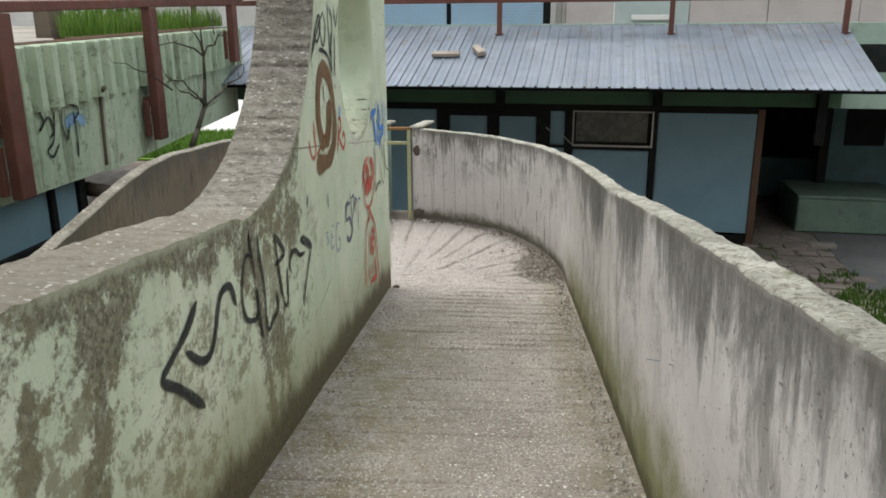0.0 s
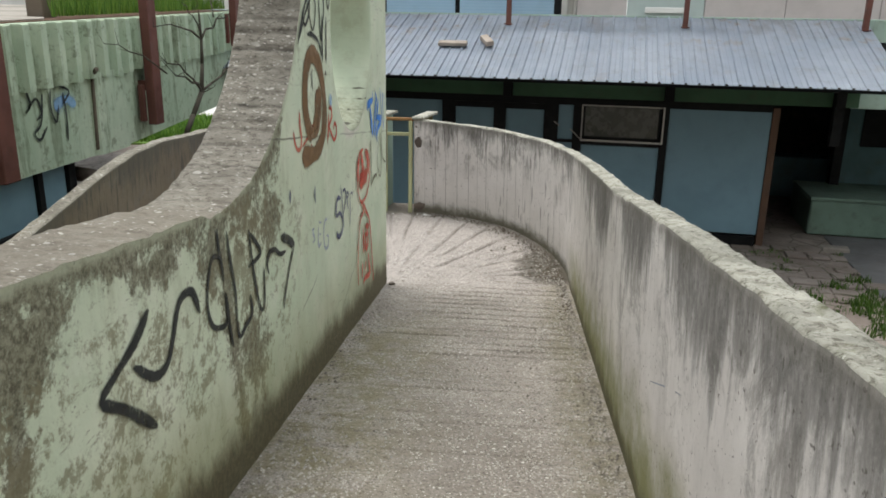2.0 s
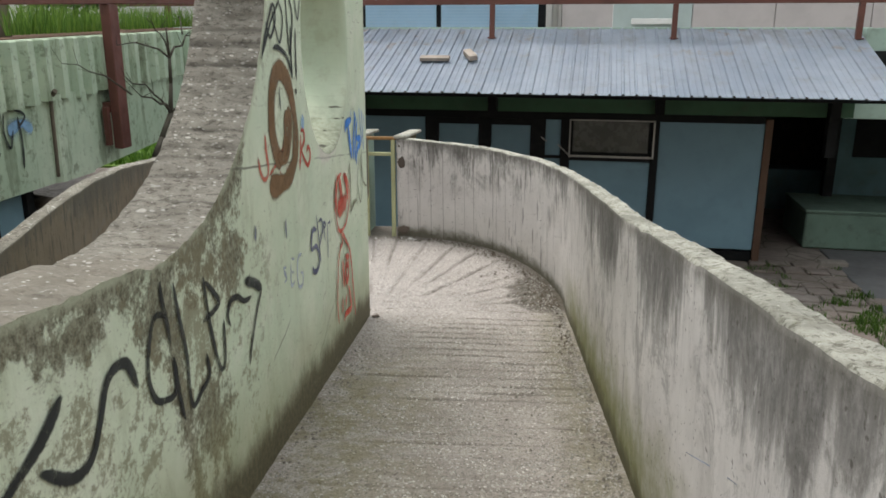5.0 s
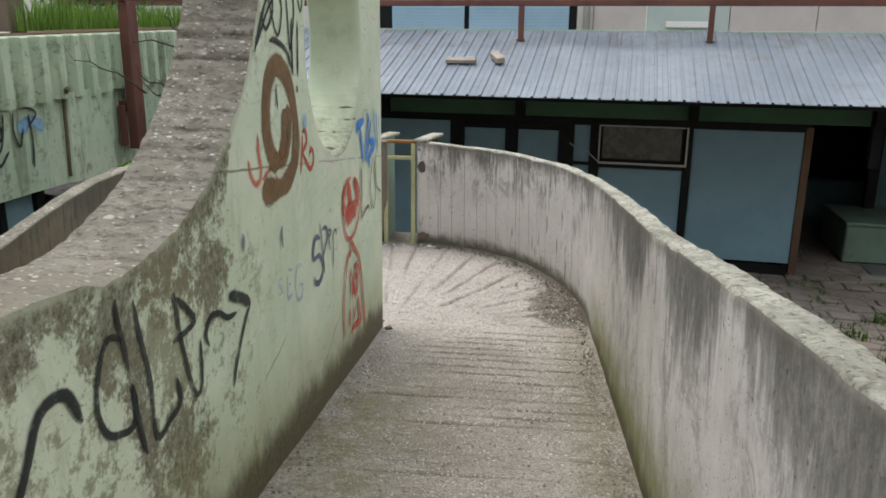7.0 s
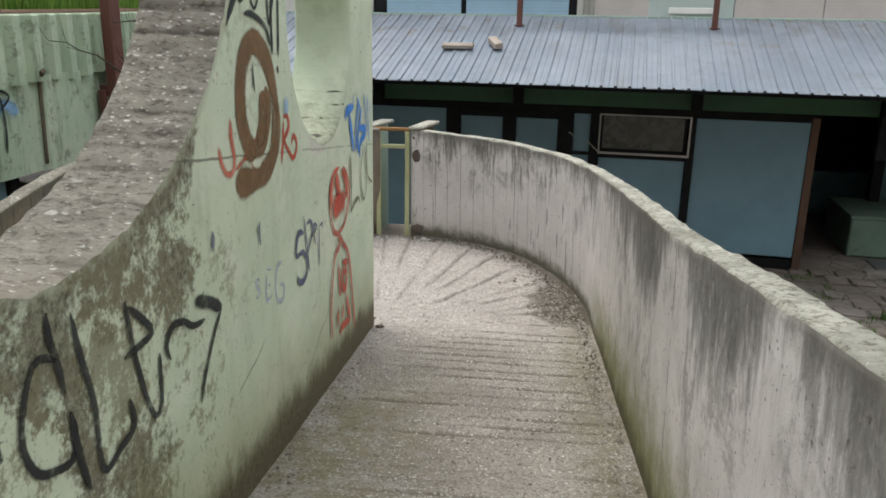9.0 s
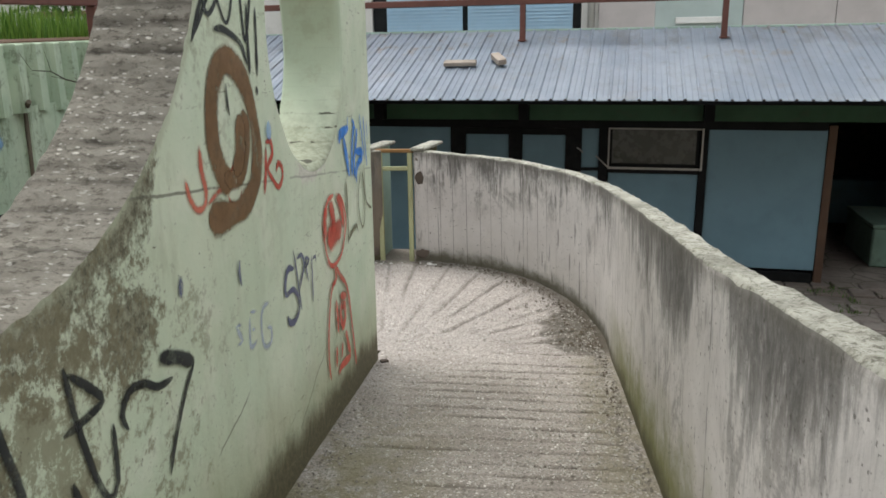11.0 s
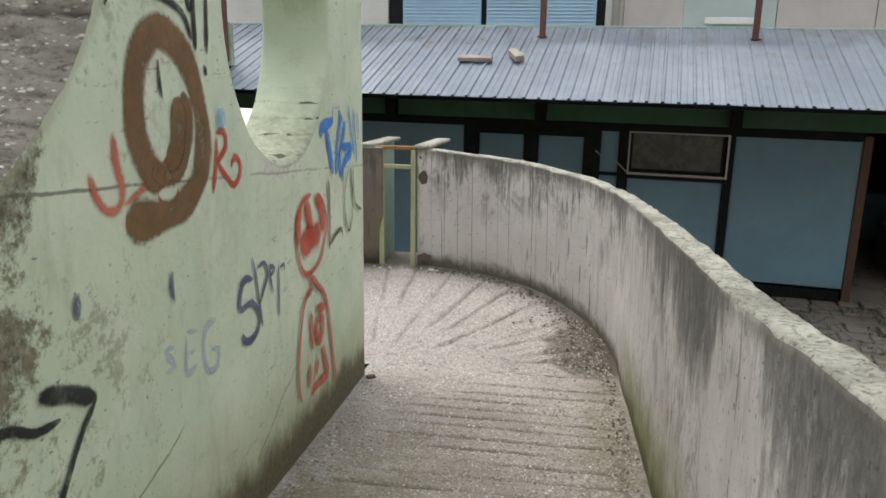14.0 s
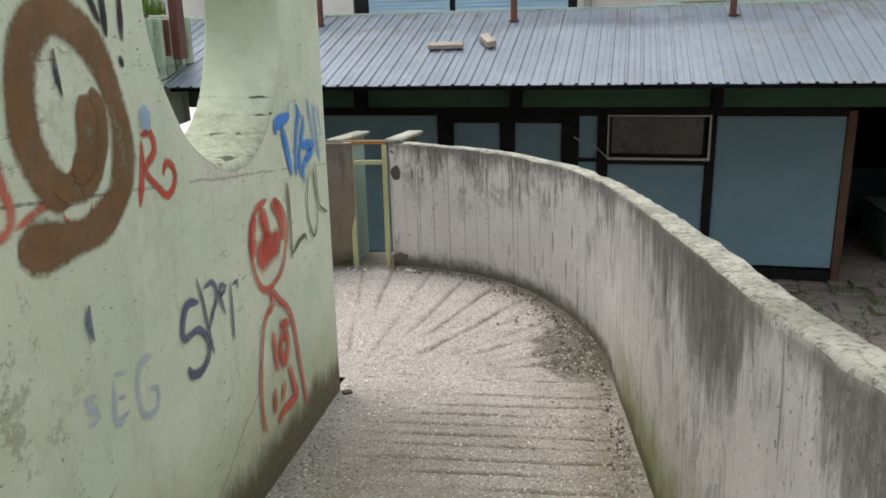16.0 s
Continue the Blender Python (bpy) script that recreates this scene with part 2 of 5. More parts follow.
    k.bump(k.noise(24, 8, 0.75), 0.3, 0.01)
    k.bump(pits, -0.4, 0.005)
    k.bump(seam, -0.4, 0.006)
    return k.done(c, 0.85, 0, 0.25)


def crest_material():
    """Rough sandy coping with lichen."""
    k = Nodes("weathered_coping")
    c = k.mix(k.ramp(k.noise(4, 7, 0.7), 0.35, 0.65), (0.28, 0.275, 0.235), (0.50, 0.49, 0.425))
    c = k.mix(k.math("MULTIPLY", k.ramp(k.noise(17, 9, 0.8, k.scaled(0.6, 1, 1)), 0.50, 0.64), 0.7), c, (0.15, 0.14, 0.105))
    c = k.mix(k.math("MULTIPLY", k.ramp(k.noise(48, 7, 0.8), 0.51, 0.60), 0.8), c, (0.10, 0.095, 0.07))
    c = k.mix(k.math("MULTIPLY", k.ramp(k.noise(9, 8, 0.8), 0.56, 0.66), 0.6), c, (0.14, 0.15, 0.07))
    c = k.mix(k.math("MULTIPLY", k.ramp(k.noise(75, 4, 0.7), 0.63, 0.68), 0.8), c, (0.62, 0.62, 0.55))
    k.bump(k.noise(40, 8, 0.8), 0.8, 0.014)
    return k.done(c, 0.9, 0, 0.2)


def fin_paint_material():
    """Pale green paint on concrete: brown grime under the crest, damp runs, dark foot, pits, a cold joint."""
    k = Nodes("faded_green_paint")
    x, y, z = k.xyz()

    def blot(cy, cz, ry, rz):
        a = k.math("DIVIDE", k.math("SUBTRACT", y, cy), ry)
        b = k.math("DIVIDE", k.math("SUBTRACT", z, cz), rz)
        return k.math("SUBTRACT", 1.0, k.math("SQRT", k.math("ADD", k.math("MULTIPLY", a, a), k.math("MULTIPLY", b, b))))

    def strip(y0, z0, y1, z1, wide):
        """Nearness to a leaning run between two heights."""
        lean = (y1 - y0) / (z1 - z0)
        off = k.math("ABSOLUTE", k.math("SUBTRACT", k.math("SUBTRACT", y, y0), k.math("MULTIPLY", k.math("SUBTRACT", z, z0), lean)))
        f = k.math("SUBTRACT", 1.0, k.math("DIVIDE", off, wide))
        over = k.math("MAXIMUM", k.math("SUBTRACT", z, max(z0, z1)), k.math("SUBTRACT", min(z0, z1), z))
        return k.math("SUBTRACT", f, k.math("MULTIPLY", k.math("MAXIMUM", over, 0.0), 8.0))

    big = k.noise(3.2, 9, 0.72, warp=0.5)
    flake = k.noise(15, 9, 0.8)
    flecks = k.noise(38, 8, 0.8)
    c = k.mix(k.ramp(k.noise(1.3, 6, 0.6), 0.35, 0.7), (0.53, 0.615, 0.46), (0.665, 0.71, 0.555))
    c = k.mix(k.math("MULTIPLY", k.ramp(k.noise(4.5, 6, 0.65), 0.48, 0.7), 0.5), c, (0.70, 0.715, 0.60))
    c = k.mix(k.math("MULTIPLY", k.ramp(k.noise(0.8, 5, 0.65), 0.45, 0.7), 0.3), c, (0.60, 0.60, 0.44))
    # thin wash of dirt, streaked downwards
    wash_n = k.noise(7, 7, 0.7, k.scaled(1, 1, 0.35))
    c = k.mix(k.math("MULTIPLY", k.ramp(wash_n, 0.50, 0.68), k.ramp(y, 2.4, 4.2, 0.42, 0.22)), c, (0.30, 0.32, 0.20))
    # depth under the crest: a slope, then a round rise
    slope_d = k.math("SUBTRACT", k.math("SUBTRACT", 1.037, k.math("MULTIPLY", y, 0.1)), z)
    dy = k.math("SUBTRACT", y, 2.67)
    dz = k.math("SUBTRACT", z, 1.98)
    ring_d = k.math("SUBTRACT", k.math("SQRT", k.math("ADD", k.math("MULTIPLY", dy, dy), k.math("MULTIPLY", dz, dz))), 1.22)
    depth = k.mix(k.ramp(y, 2.6, 2.75), slope_d, ring_d)
    reach = k.math("ADD", k.ramp(y, 2.3, 3.0, 0.13, 0.23), k.math("MULTIPLY", k.ramp(y, 1.2, 1.9, 1.0, 0.0), 0.05))
    edge = k.math("SUBTRACT", 1.0, k.math("DIVIDE", depth, reach))
    edge = k.math("SUBTRACT", edge, k.ramp(y, 3.30, 3.62, 0.0, 1.8))
    field = edge
    for one in (blot(1.58, 0.72, 0.27, 0.20), strip(1.58, 0.70, 1.46, 0.20, 0.075), strip(1.30, 0.70, 1.24, 0.30, 0.05), strip(2.66, 0.75, 2.80, -0.12, 0.085), blot(2.95, 0.10, 0.24, 0.26), blot(3.22, 0.62, 0.20, 0.20), blot(2.62, 0.62, 0.16, 0.14), blot(2.20, 0.72, 0.20, 0.10)):
        field = k.math("MAXIMUM", field, one)
    ragged = k.math("ADD", k.math("MULTIPLY", k.math("SUBTRACT", big, 0.5), 2.6), k.math("MULTIPLY", k.math("SUBTRACT", flake, 0.5), 3.4))
    grime = k.ramp(k.math("ADD", field, ragged), 0.12, 0.60)
    tone = k.mix(k.ramp(flecks, 0.40, 0.62), (0.065, 0.05, 0.028), (0.15, 0.125, 0.078))
    c = k.mix(k.math("MULTIPLY", grime, k.ramp(flecks, 0.34, 0.68, 0.96, 0.62)), c, tone)
    # lichen-pale lip just under the crest
    lip = k.math("MULTIPLY", k.ramp(k.math("ADD", depth, k.math("MULTIPLY", flake, 0.07)), 0.075, 0.045), k.ramp(big, 0.36, 0.52))
    c = k.mix(k.math("MULTIPLY", lip, 0.75), c, (0.42, 0.44, 0.32))
    # loose flakes of the same grime lower down
    low = k.ramp(k.math("ADD", k.math("MULTIPLY", flake, 0.7), k.math("MULTIPLY", k.noise(1.9, 5, 0.6), 0.5)), k.ramp(y, 1.6, 3.4, 0.595, 0.635), k.ramp(y, 1.6, 3.4, 0.665, 0.70))
    c = k.mix(k.math("MULTIPLY", low, k.ramp(y, 4.2, 3.2, 0.12, 0.75)), c, (0.20, 0.18, 0.11))
    # dark foot, olive above it
    foot = k.math("ADD", z, k.math("MULTIPLY", y, 0.1087))
    soft = k.math("ADD", foot, k.math("MULTIPLY", k.math("SUBTRACT", k.noise(4, 8, 0.75, k.scaled(1, 1, 0.5)), 0.5), 0.34))
    haze = k.ramp(soft, 0.62, 0.16)
    c = k.mix(k.math("MULTIPLY", haze, k.ramp(y, 2.0, 4.5, 0.62, 0.45)), c, (0.27, 0.255, 0.125))
    footn = k.ramp(soft, 0.27, 0.12)
    c = k.mix(k.math("MULTIPLY", footn, 0.92), c, k.mix(k.ramp(flecks, 0.4, 0.62), (0.065, 0.052, 0.026), (0.125, 0.105, 0.058)))
    # pits, chips, scratches
    specks = k.math("MULTIPLY", k.ramp(k.noise(75, 3, 0.6), 0.66, 0.71), k.ramp(k.noise(3, 5, 0.6), 0.42, 0.6))
    c = k.mix(k.math("MULTIPLY", specks, 0.75), c, (0.10, 0.095, 0.07))
    scr = k.math("MULTIPLY", k.ramp(k.noise(9, 6, 0.75, k.scaled(1, 1, 4.5)), 0.61, 0.635), k.ramp(k.noise(1.2), 0.40, 0.53))
    c = k.mix(k.math("MULTIPLY", scr, 0.6), c, (0.20, 0.19, 0.13))
    chips = k.math("MULTIPLY", k.ramp(k.noise(32, 5, 0.7, k.scaled(1, 1, 1.8)), 0.645, 0.675), k.ramp(k.noise(1.7, 4), 0.42, 0.58))
    c = k.mix(k.math("MULTIPLY", chips, 0.8), c, (0.10, 0.092, 0.065))
    # plaster broken out under the round hole
    scab = k.ramp(k.math("ADD", blot(4.82, 0.775, 0.27, 0.085), k.math("MULTIPLY", k.math("SUBTRACT", flake, 0.5), 1.6)), 0.05, 0.3)
    c = k.mix(k.math("MULTIPLY", scab, 0.85), c, k.mix(k.ramp(flecks, 0.42, 0.6), (0.50, 0.47, 0.40), (0.74, 0.71, 0.64)))
    # cold joint falling with the ramp
    line = k.math("ADD", k.math("SUBTRACT", z, 1.305), k.math("MULTIPLY", y, 0.121))
    line = k.math("ABSOLUTE", k.math("ADD", line, k.math("MULTIPLY", k.math("SUBTRACT", k.noise(5, 5, 0.7), 0.5), 0.024)))
    crack = k.math("MULTIPLY", k.ramp(line, 0.0065, 0.002), k.ramp(k.noise(4.5, 5, 0.7), 0.40, 0.50))
    crack = k.math("MULTIPLY", crack, k.math("MULTIPLY", k.ramp(y, 3.25, 3.32), k.ramp(y, 3.9, 4.3, 1.0, 0.55)))
    c = k.mix(k.math("MULTIPLY", crack, 0.75), c, (0.10, 0.095, 0.07))
    # two slanting cracks near the foot
    for y0, z0, slope, ya, yb in ((4.52, -0.26, 0.42, 4.42, 4.95), (3.70, 0.05, 0.30, 3.62, 3.95)):
        sl = k.math("ABSOLUTE", k.math("SUBTRACT", k.math("SUBTRACT", z, z0), k.math("ADD", k.math("MULTIPLY", k.math("SUBTRACT", y, y0), slope), k.math("MULTIPLY", k.math("SUBTRACT", k.noise(9, 4), 0.5), 0.06))))
        sl = k.math("MULTIPLY", k.ramp(sl, 0.006, 0.0015), k.math("MULTIPLY", k.ramp(y, ya, ya + 0.05), k.ramp(y, yb, yb - 0.08)))
        c = k.mix(k.math("MULTIPLY", sl, 0.7), c, (0.11, 0.10, 0.07))
        k.bump(sl, -0.4, 0.004)
    k.bump(k.noise(18, 6, 0.65), 0.35, 0.008)
    k.bump(grime, 0.25, 0.004)
    k.bump(chips, -0.5, 0.005)
    k.bump(scr, -0.4, 0.004)
    k.bump(crack, -0.6, 0.006)
    return k.done(c, 0.75, 0, 0.3)


def reveal_material():
    """The round hole's inside: the same paint over thin boards, darkened low down to offset sky light, courses showing
    where plaster fell.
    """
    k = Nodes("painted_reveal")
    x, y, z = k.xyz()
    c = k.mix(k.ramp(k.noise(1.6, 6, 0.6), 0.35, 0.7), (0.49, 0.575, 0.43), (0.60, 0.655, 0.51))
    c = k.mix(k.math("MULTIPLY", k.ramp(k.noise(8, 7, 0.7), 0.5, 0.68), 0.35), c, (0.36, 0.36, 0.24))
    row = k.math("ABSOLUTE", k.math("SUBTRACT", k.math("FRACT", k.math("DIVIDE", k.math("ADD", z, k.math("MULTIPLY", k.noise(5, 3), 0.02)), 0.062)), 0.5))
    gap = k.math("MULTIPLY", k.ramp(row, 0.07, 0.02), k.ramp(k.noise(10, 4, 0.6, k.scaled(1, 1, 2.5)), 0.42, 0.52))
    gap = k.math("MULTIPLY", gap, k.ramp(z, 0.98, 0.90, 0.25, 1.0))
    # besides dirt, this mask paints shade on the low, sky-facing part
    worn = k.math("MULTIPLY", k.ramp(k.math("ADD", z, k.math("MULTIPLY", k.noise(7, 6, 0.7), 0.25)), 1.16, 0.92), 0.85)
    c = k.mix(worn, c, k.mix(k.ramp(k.noise(30, 6, 0.75), 0.4, 0.62), (0.24, 0.25, 0.175), (0.385, 0.395, 0.30)))
    slit = k.math("MULTIPLY", k.ramp(row, 0.10, 0.05), k.math("MULTIPLY", k.ramp(k.noise(16, 3, 0.5, k.scaled(1, 1, 1.5)), 0.51, 0.55), k.ramp(z, 1.02, 0.95)))
    c = k.mix(k.math("MULTIPLY", gap, 0.25), c, (0.16, 0.16, 0.10))
    c = k.mix(k.math("MULTIPLY", slit, 0.9), c, (0.06, 0.055, 0.04))
    k.bump(k.noise(20, 7, 0.7), 0.4, 0.008)
    k.bump(gap, -0.4, 0.005)
    k.bump(slit, -0.7, 0.008)
    return k.done(c, 0.8, 0, 0.25)


def fin_crest_material():
    """Bare concrete of the fin's edge: cast against cross boards, pale pebbles showing, mud where it lies flat."""
    k = Nodes("pebbly_concrete")
    x, y, z = k.xyz()
    attr = k.n.new("ShaderNodeAttribute")
    attr.attribute_name = "groove"
    groove = attr.outputs["Fac"]
    plank = k.n.new("ShaderNodeAttribute")
    plank.attribute_name = "plank"
    c = k.mix(k.ramp(k.noise(3, 7, 0.7), 0.35, 0.68), (0.25, 0.232, 0.195), (0.40, 0.375, 0.318))
    c = k.mix(k.math("MULTIPLY", plank.outputs["Fac"], 0.42), c, (0.42, 0.39, 0.335))
    wide = k.scaled(0.45, 1, 1)
    rough = k.noise(60, 8, 0.82, wide)
    c = k.mix(k.math("MULTIPLY", k.ramp(rough, 0.50, 0.60), 0.72), c, (0.075, 0.064, 0.05))
    c = k.mix(k.math("MULTIPLY", k.ramp(k.noise(95, 6, 0.85, k.scaled(0.5, 1, 1)), 0.57, 0.66), 0.7), c, (0.46, 0.43, 0.38))
    flat = k.ramp(k.math("ADD", y, k.math("MULTIPLY", k.noise(3, 5), 0.5)), 3.25, 2.75)
    mud = k.mix(k.ramp(k.noise(14, 7, 0.75, k.scaled(0.35, 1, 1)), 0.42, 0.64), (0.33, 0.292, 0.238), (0.225, 0.196, 0.152))
    c = k.mix(k.math("MULTIPLY", flat, 0.62), c, mud)
    stone = None
    for size, keep in ((30, 0.80), (55, 0.70), (95, 0.64)):
        one = k.math("MULTIPLY", k.ramp(k.voronoi(size, k.scaled(0.5, 1, 1)), 0.20, 0.32, 1, 0), k.ramp(k.voronoi(size, k.scaled(0.5, 1, 1), out="Color"), keep, keep + 0.05))
        stone = one if stone is None else k.math("MAXIMUM", stone, one)
    c = k.mix(k.math("MULTIPLY", stone, k.ramp(k.noise(4, 5, 0.7), 0.38, 0.62, 0.4, 1.0)), c, (0.78, 0.75, 0.69))
    c = k.mix(k.math("MULTIPLY", groove, 0.78), c, (0.05, 0.043, 0.034))
    k.bump(rough, 0.9, 0.014)
    k.bump(k.noise(38, 8, 0.8, wide), 0.6, 0.02)
    k.bump(stone, 0.5, 0.006)
    return k.done(c, 0.88, 0, 0.25)


def spray_material(name, color, strength=0.95, soft=0.45):
    """Spray paint on the wall: thin and speckled towards the stroke's sides."""
    k = Nodes(name)
    attr = k.n.new("ShaderNodeAttribute")
    attr.attribute_name = "side"
    a = k.math("ADD", attr.outputs["Fac"], k.math("MULTIPLY", k.math("SUBTRACT", k.noise(60, 6, 0.75), 0.5), 0.55))
    cover = k.math("MULTIPLY", k.ramp(a, 1.0, 1.0 - soft), k.ramp(k.noise(11, 8, 0.8), 0.32, 0.55, 0.6, 1.0))
    c = k.mix(k.ramp(k.noise(6, 5), 0.35, 0.7), color, tuple(min(1, v * 1.3 + 0.01) for v in color))
    return k.done(c, 0.6, 0, 0.3, k.math("MULTIPLY", cover, strength))


def band_material():
    """Pale green paint on concrete with dark vertical weather streaks."""
    k = Nodes("streaked_green_concrete")
    c = k.mix(k.ramp(k.noise(1.1, 6, 0.65), 0.35, 0.7), (0.37, 0.465, 0.34), (0.51, 0.585, 0.45))
    st = k.noise(5.5, 7, 0.72, k.scaled(1, 1, 0.16))
    c = k.mix(k.math("MULTIPLY", k.ramp(st, 0.5, 0.64), 0.6), c, (0.13, 0.155, 0.095))
    c = k.mix(k.math("MULTIPLY", k.ramp(k.noise(7, 9, 0.78), 0.52, 0.64), 0.6), c, (0.11, 0.115, 0.075))
    k.bump(k.noise(16, 7, 0.7), 0.35, 0.012)
    return k.done(c, 0.85, 0, 0.25)


def metal_sheet_material():
    k = Nodes("galvanised_sheet")
    c = k.mix(k.ramp(k.noise(0.8, 6, 0.6), 0.35, 0.7), (0.385, 0.44, 0.52), (0.51, 0.56, 0.63))
    c = k.mix(k.math("MULTIPLY", k.ramp(k.noise(5, 7, 0.7), 0.52, 0.7), 0.35), c, (0.27, 0.29, 0.31))
    x, y, z = k.xyz()
    rust = k.math("MULTIPLY", k.ramp(k.noise(2.3, 6, 0.7), 0.54, 0.66), k.ramp(k.noise(7, 5), 0.42, 0.56))
    rust = k.math("MULTIPLY", rust, k.ramp(z, 1.0, 1.38, 0.25, 1.0))
    c = k.mix(k.math("MULTIPLY", rust, 0.7), c, (0.36, 0.26, 0.17))
    pale = k.math("MULTIPLY", k.ramp(k.noise(16, 6, 0.75, k.scaled(1, 0.35, 1)), 0.62, 0.68), 0.6)
    c = k.mix(pale, c, (0.66, 0.70, 0.74))
    grub = k.math("MULTIPLY", k.ramp(k.noise(3.0, 6, 0.7, k.scaled(1, 0.3, 1)), 0.48, 0.66), k.ramp(z, 0.95, 1.4, 0.15, 0.6))
    c = k.mix(grub, c, (0.33, 0.33, 0.35))
    k.bump(k.noise(4, 4), 0.08, 0.01)
    return k.done(c, k.ramp(k.noise(3, 5), 0.3, 0.7, 0.42, 0.62), 0.25, 0.4)


def ground_material():
    """Cracked dirty paving with moss, passing to soil."""
    k = Nodes("dirty_paving")
    c = k.mix(k.ramp(k.noise(0.9, 7, 0.65), 0.35, 0.68), (0.17, 0.14, 0.12), (0.27, 0.235, 0.21))
    crack = k.ramp(k.voronoi(2.6, k.scaled(1, 1, 0.2), "DISTANCE_TO_EDGE"), 0.0, 0.035, 1, 0)
    c = k.mix(k.math("MULTIPLY", crack, 0.8), c, (0.06, 0.065, 0.035))
    c = k.mix(k.math("MULTIPLY", k.ramp(k.noise(7, 6, 0.7), 0.52, 0.68), 0.6), c, (0.10, 0.09, 0.065))
    k.bump(k.noise(12, 7, 0.7), 0.5, 0.02)
    k.bump(crack, -0.5, 0.02)
    return k.done(c, 0.9, 0, 0.2)


def leaf_material(name, a, b):
    k = Nodes(name)
    c = k.mix(k.island, a, b)
    m = k.done(c, 0.6, 0, 0.25)
    k.bsdf.inputs["Subsurface Weight"].default_value = 0.0
    return m


M_FLOOR = ramp_floor_material()
M_PARAPET = parapet_material("streaked_concrete", (0.525, 0.49, 0.47), (0.67, 0.632, 0.608))
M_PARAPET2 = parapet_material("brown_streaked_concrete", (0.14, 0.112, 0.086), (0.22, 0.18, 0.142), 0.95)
M_CREST = crest_material()
M_FIN = fin_paint_material()
M_FINTOP = fin_crest_material()
M_SHEET = metal_sheet_material()
M_GROUND = ground_material()
M_GRASS = leaf_material("grass_blades", (0.06, 0.145, 0.018), (0.19, 0.31, 0.05))
M_PANEL = paint("blue_panel", (0.20, 0.33, 0.40), 0.5, 0.12, (0.12, 0.16, 0.18), 0.15)
M_BLACK = paint("black_steel", (0.008, 0.009, 0.010), 0.6, 0.3, (0.03, 0.03, 0.028), 0.3, 0.0, 0.2)
M_GREENBEAM = paint("dark_green_fascia", (0.062, 0.14, 0.08), 0.6, 0.2)
M_MINT = paint("mint_render", (0.42, 0.55, 0.47), 0.75, 0.2, (0.16, 0.17, 0.12), 0.4)
M_BAND = band_material()
M_BROWN = paint("brown_red_steel", (0.16, 0.065, 0.05), 0.55, 0.3, (0.05, 0.035, 0.03), 0.5)
M_PINK = paint("pale_pink_render", (0.50, 0.455, 0.44), 0.8, 0.12, (0.35, 0.32, 0.30), 0.3)
M_WOODPOST = paint("brown_post_paint", (0.13, 0.075, 0.05), 0.6, 0.3)
M_GATE = paint("yellow_green_gate_paint", (0.46, 0.47, 0.27), 0.55, 0.2, (0.22, 0.12, 0.05), 0.5)
# near-black: the shade of unlit rooms put into the wall colour
M_DARK = paint("room_shade_black", (0.016, 0.02, 0.02), 0.85, 0.3)
M_BARK = paint("grey_bark", (0.06, 0.052, 0.038), 0.85, 0.3)
M_GLASS = paint("dusty_window", (0.10, 0.105, 0.09), 0.25, 0.25, (0.16, 0.15, 0.12), 0.4, 0.0, 0.5)
M_SILVER = paint("aluminium_trim", (0.46, 0.45, 0.42), 0.45, 0.15, (0.2, 0.18, 0.15), 0.4, 0.4)
M_ASPHALT = paint("grey_path", (0.13, 0.13, 0.13), 0.85, 0.2)
M_SKYBLIND = paint("light_blue_blind", (0.38, 0.55, 0.69), 0.5, 0.1, (0.3, 0.4, 0.5), 0.15)
M_SLAT = paint("pale_blue_slat", (0.42, 0.58, 0.71), 0.5, 0.08, (0.4, 0.42, 0.44), 0.2)
M_TEAL = paint("pale_teal_panel", (0.44, 0.51, 0.49), 0.7, 0.12, (0.35, 0.36, 0.33), 0.25)
M_PLANK = paint("weathered_plank", (0.40, 0.34, 0.29), 0.85, 0.3, (0.12, 0.09, 0.07), 0.5)
M_RUST = paint("rusty_bar", (0.30, 0.17, 0.07), 0.8, 0.35, (0.08, 0.04, 0.02), 0.5)
M_BROKEN = paint("broken_concrete", (0.15, 0.12, 0.10), 0.95, 0.4, (0.05, 0.04, 0.03), 0.7)
M_SOIL = paint("brown_soil", (0.13, 0.075, 0.05), 0.95, 0.35, (0.05, 0.035, 0.025), 0.6)
M_PALE = paint("pale_concrete", (0.60, 0.58, 0.55), 0.85, 0.15, (0.35, 0.33, 0.3), 0.3)
M_STONE = paint("loose_grit", (0.34, 0.31, 0.27), 0.9, 0.4)
M_LITTER = paint("white_litter", (0.75, 0.74, 0.71), 0.7, 0.1)
M_LEAFGREEN = leaf_material("shrub_leaves", (0.025, 0.07, 0.012), (0.07, 0.13, 0.03))
P_BLACK = spray_material("black_spray", (0.015, 0.017, 0.018), 0.96)
P_BROWN = spray_material("brown_spray", (0.165, 0.09, 0.038), 0.95, 0.4)
P_RED = spray_material("red_spray", (0.46, 0.055, 0.03), 0.85, 0.6)
P_FADED = spray_material("faded_red_spray", (0.48, 0.09, 0.05), 0.72, 0.85)
P_BLUE = spray_material("blue_spray", (0.04, 0.20, 0.62), 0.9, 0.4)
P_PALEBLUE = spray_material("pale_blue_spray", (0.22, 0.40, 0.68), 0.6, 0.8)
P_OLIVE = spray_material("olive_spray", (0.11, 0.10, 0.045), 0.85, 0.4)
P_VIOLET = spray_material("violet_spray", (0.075, 0.08, 0.16), 0.88, 0.5)
P_LILAC = spray_material("lilac_spray", (0.40, 0.45, 0.58), 0.55, 0.9)
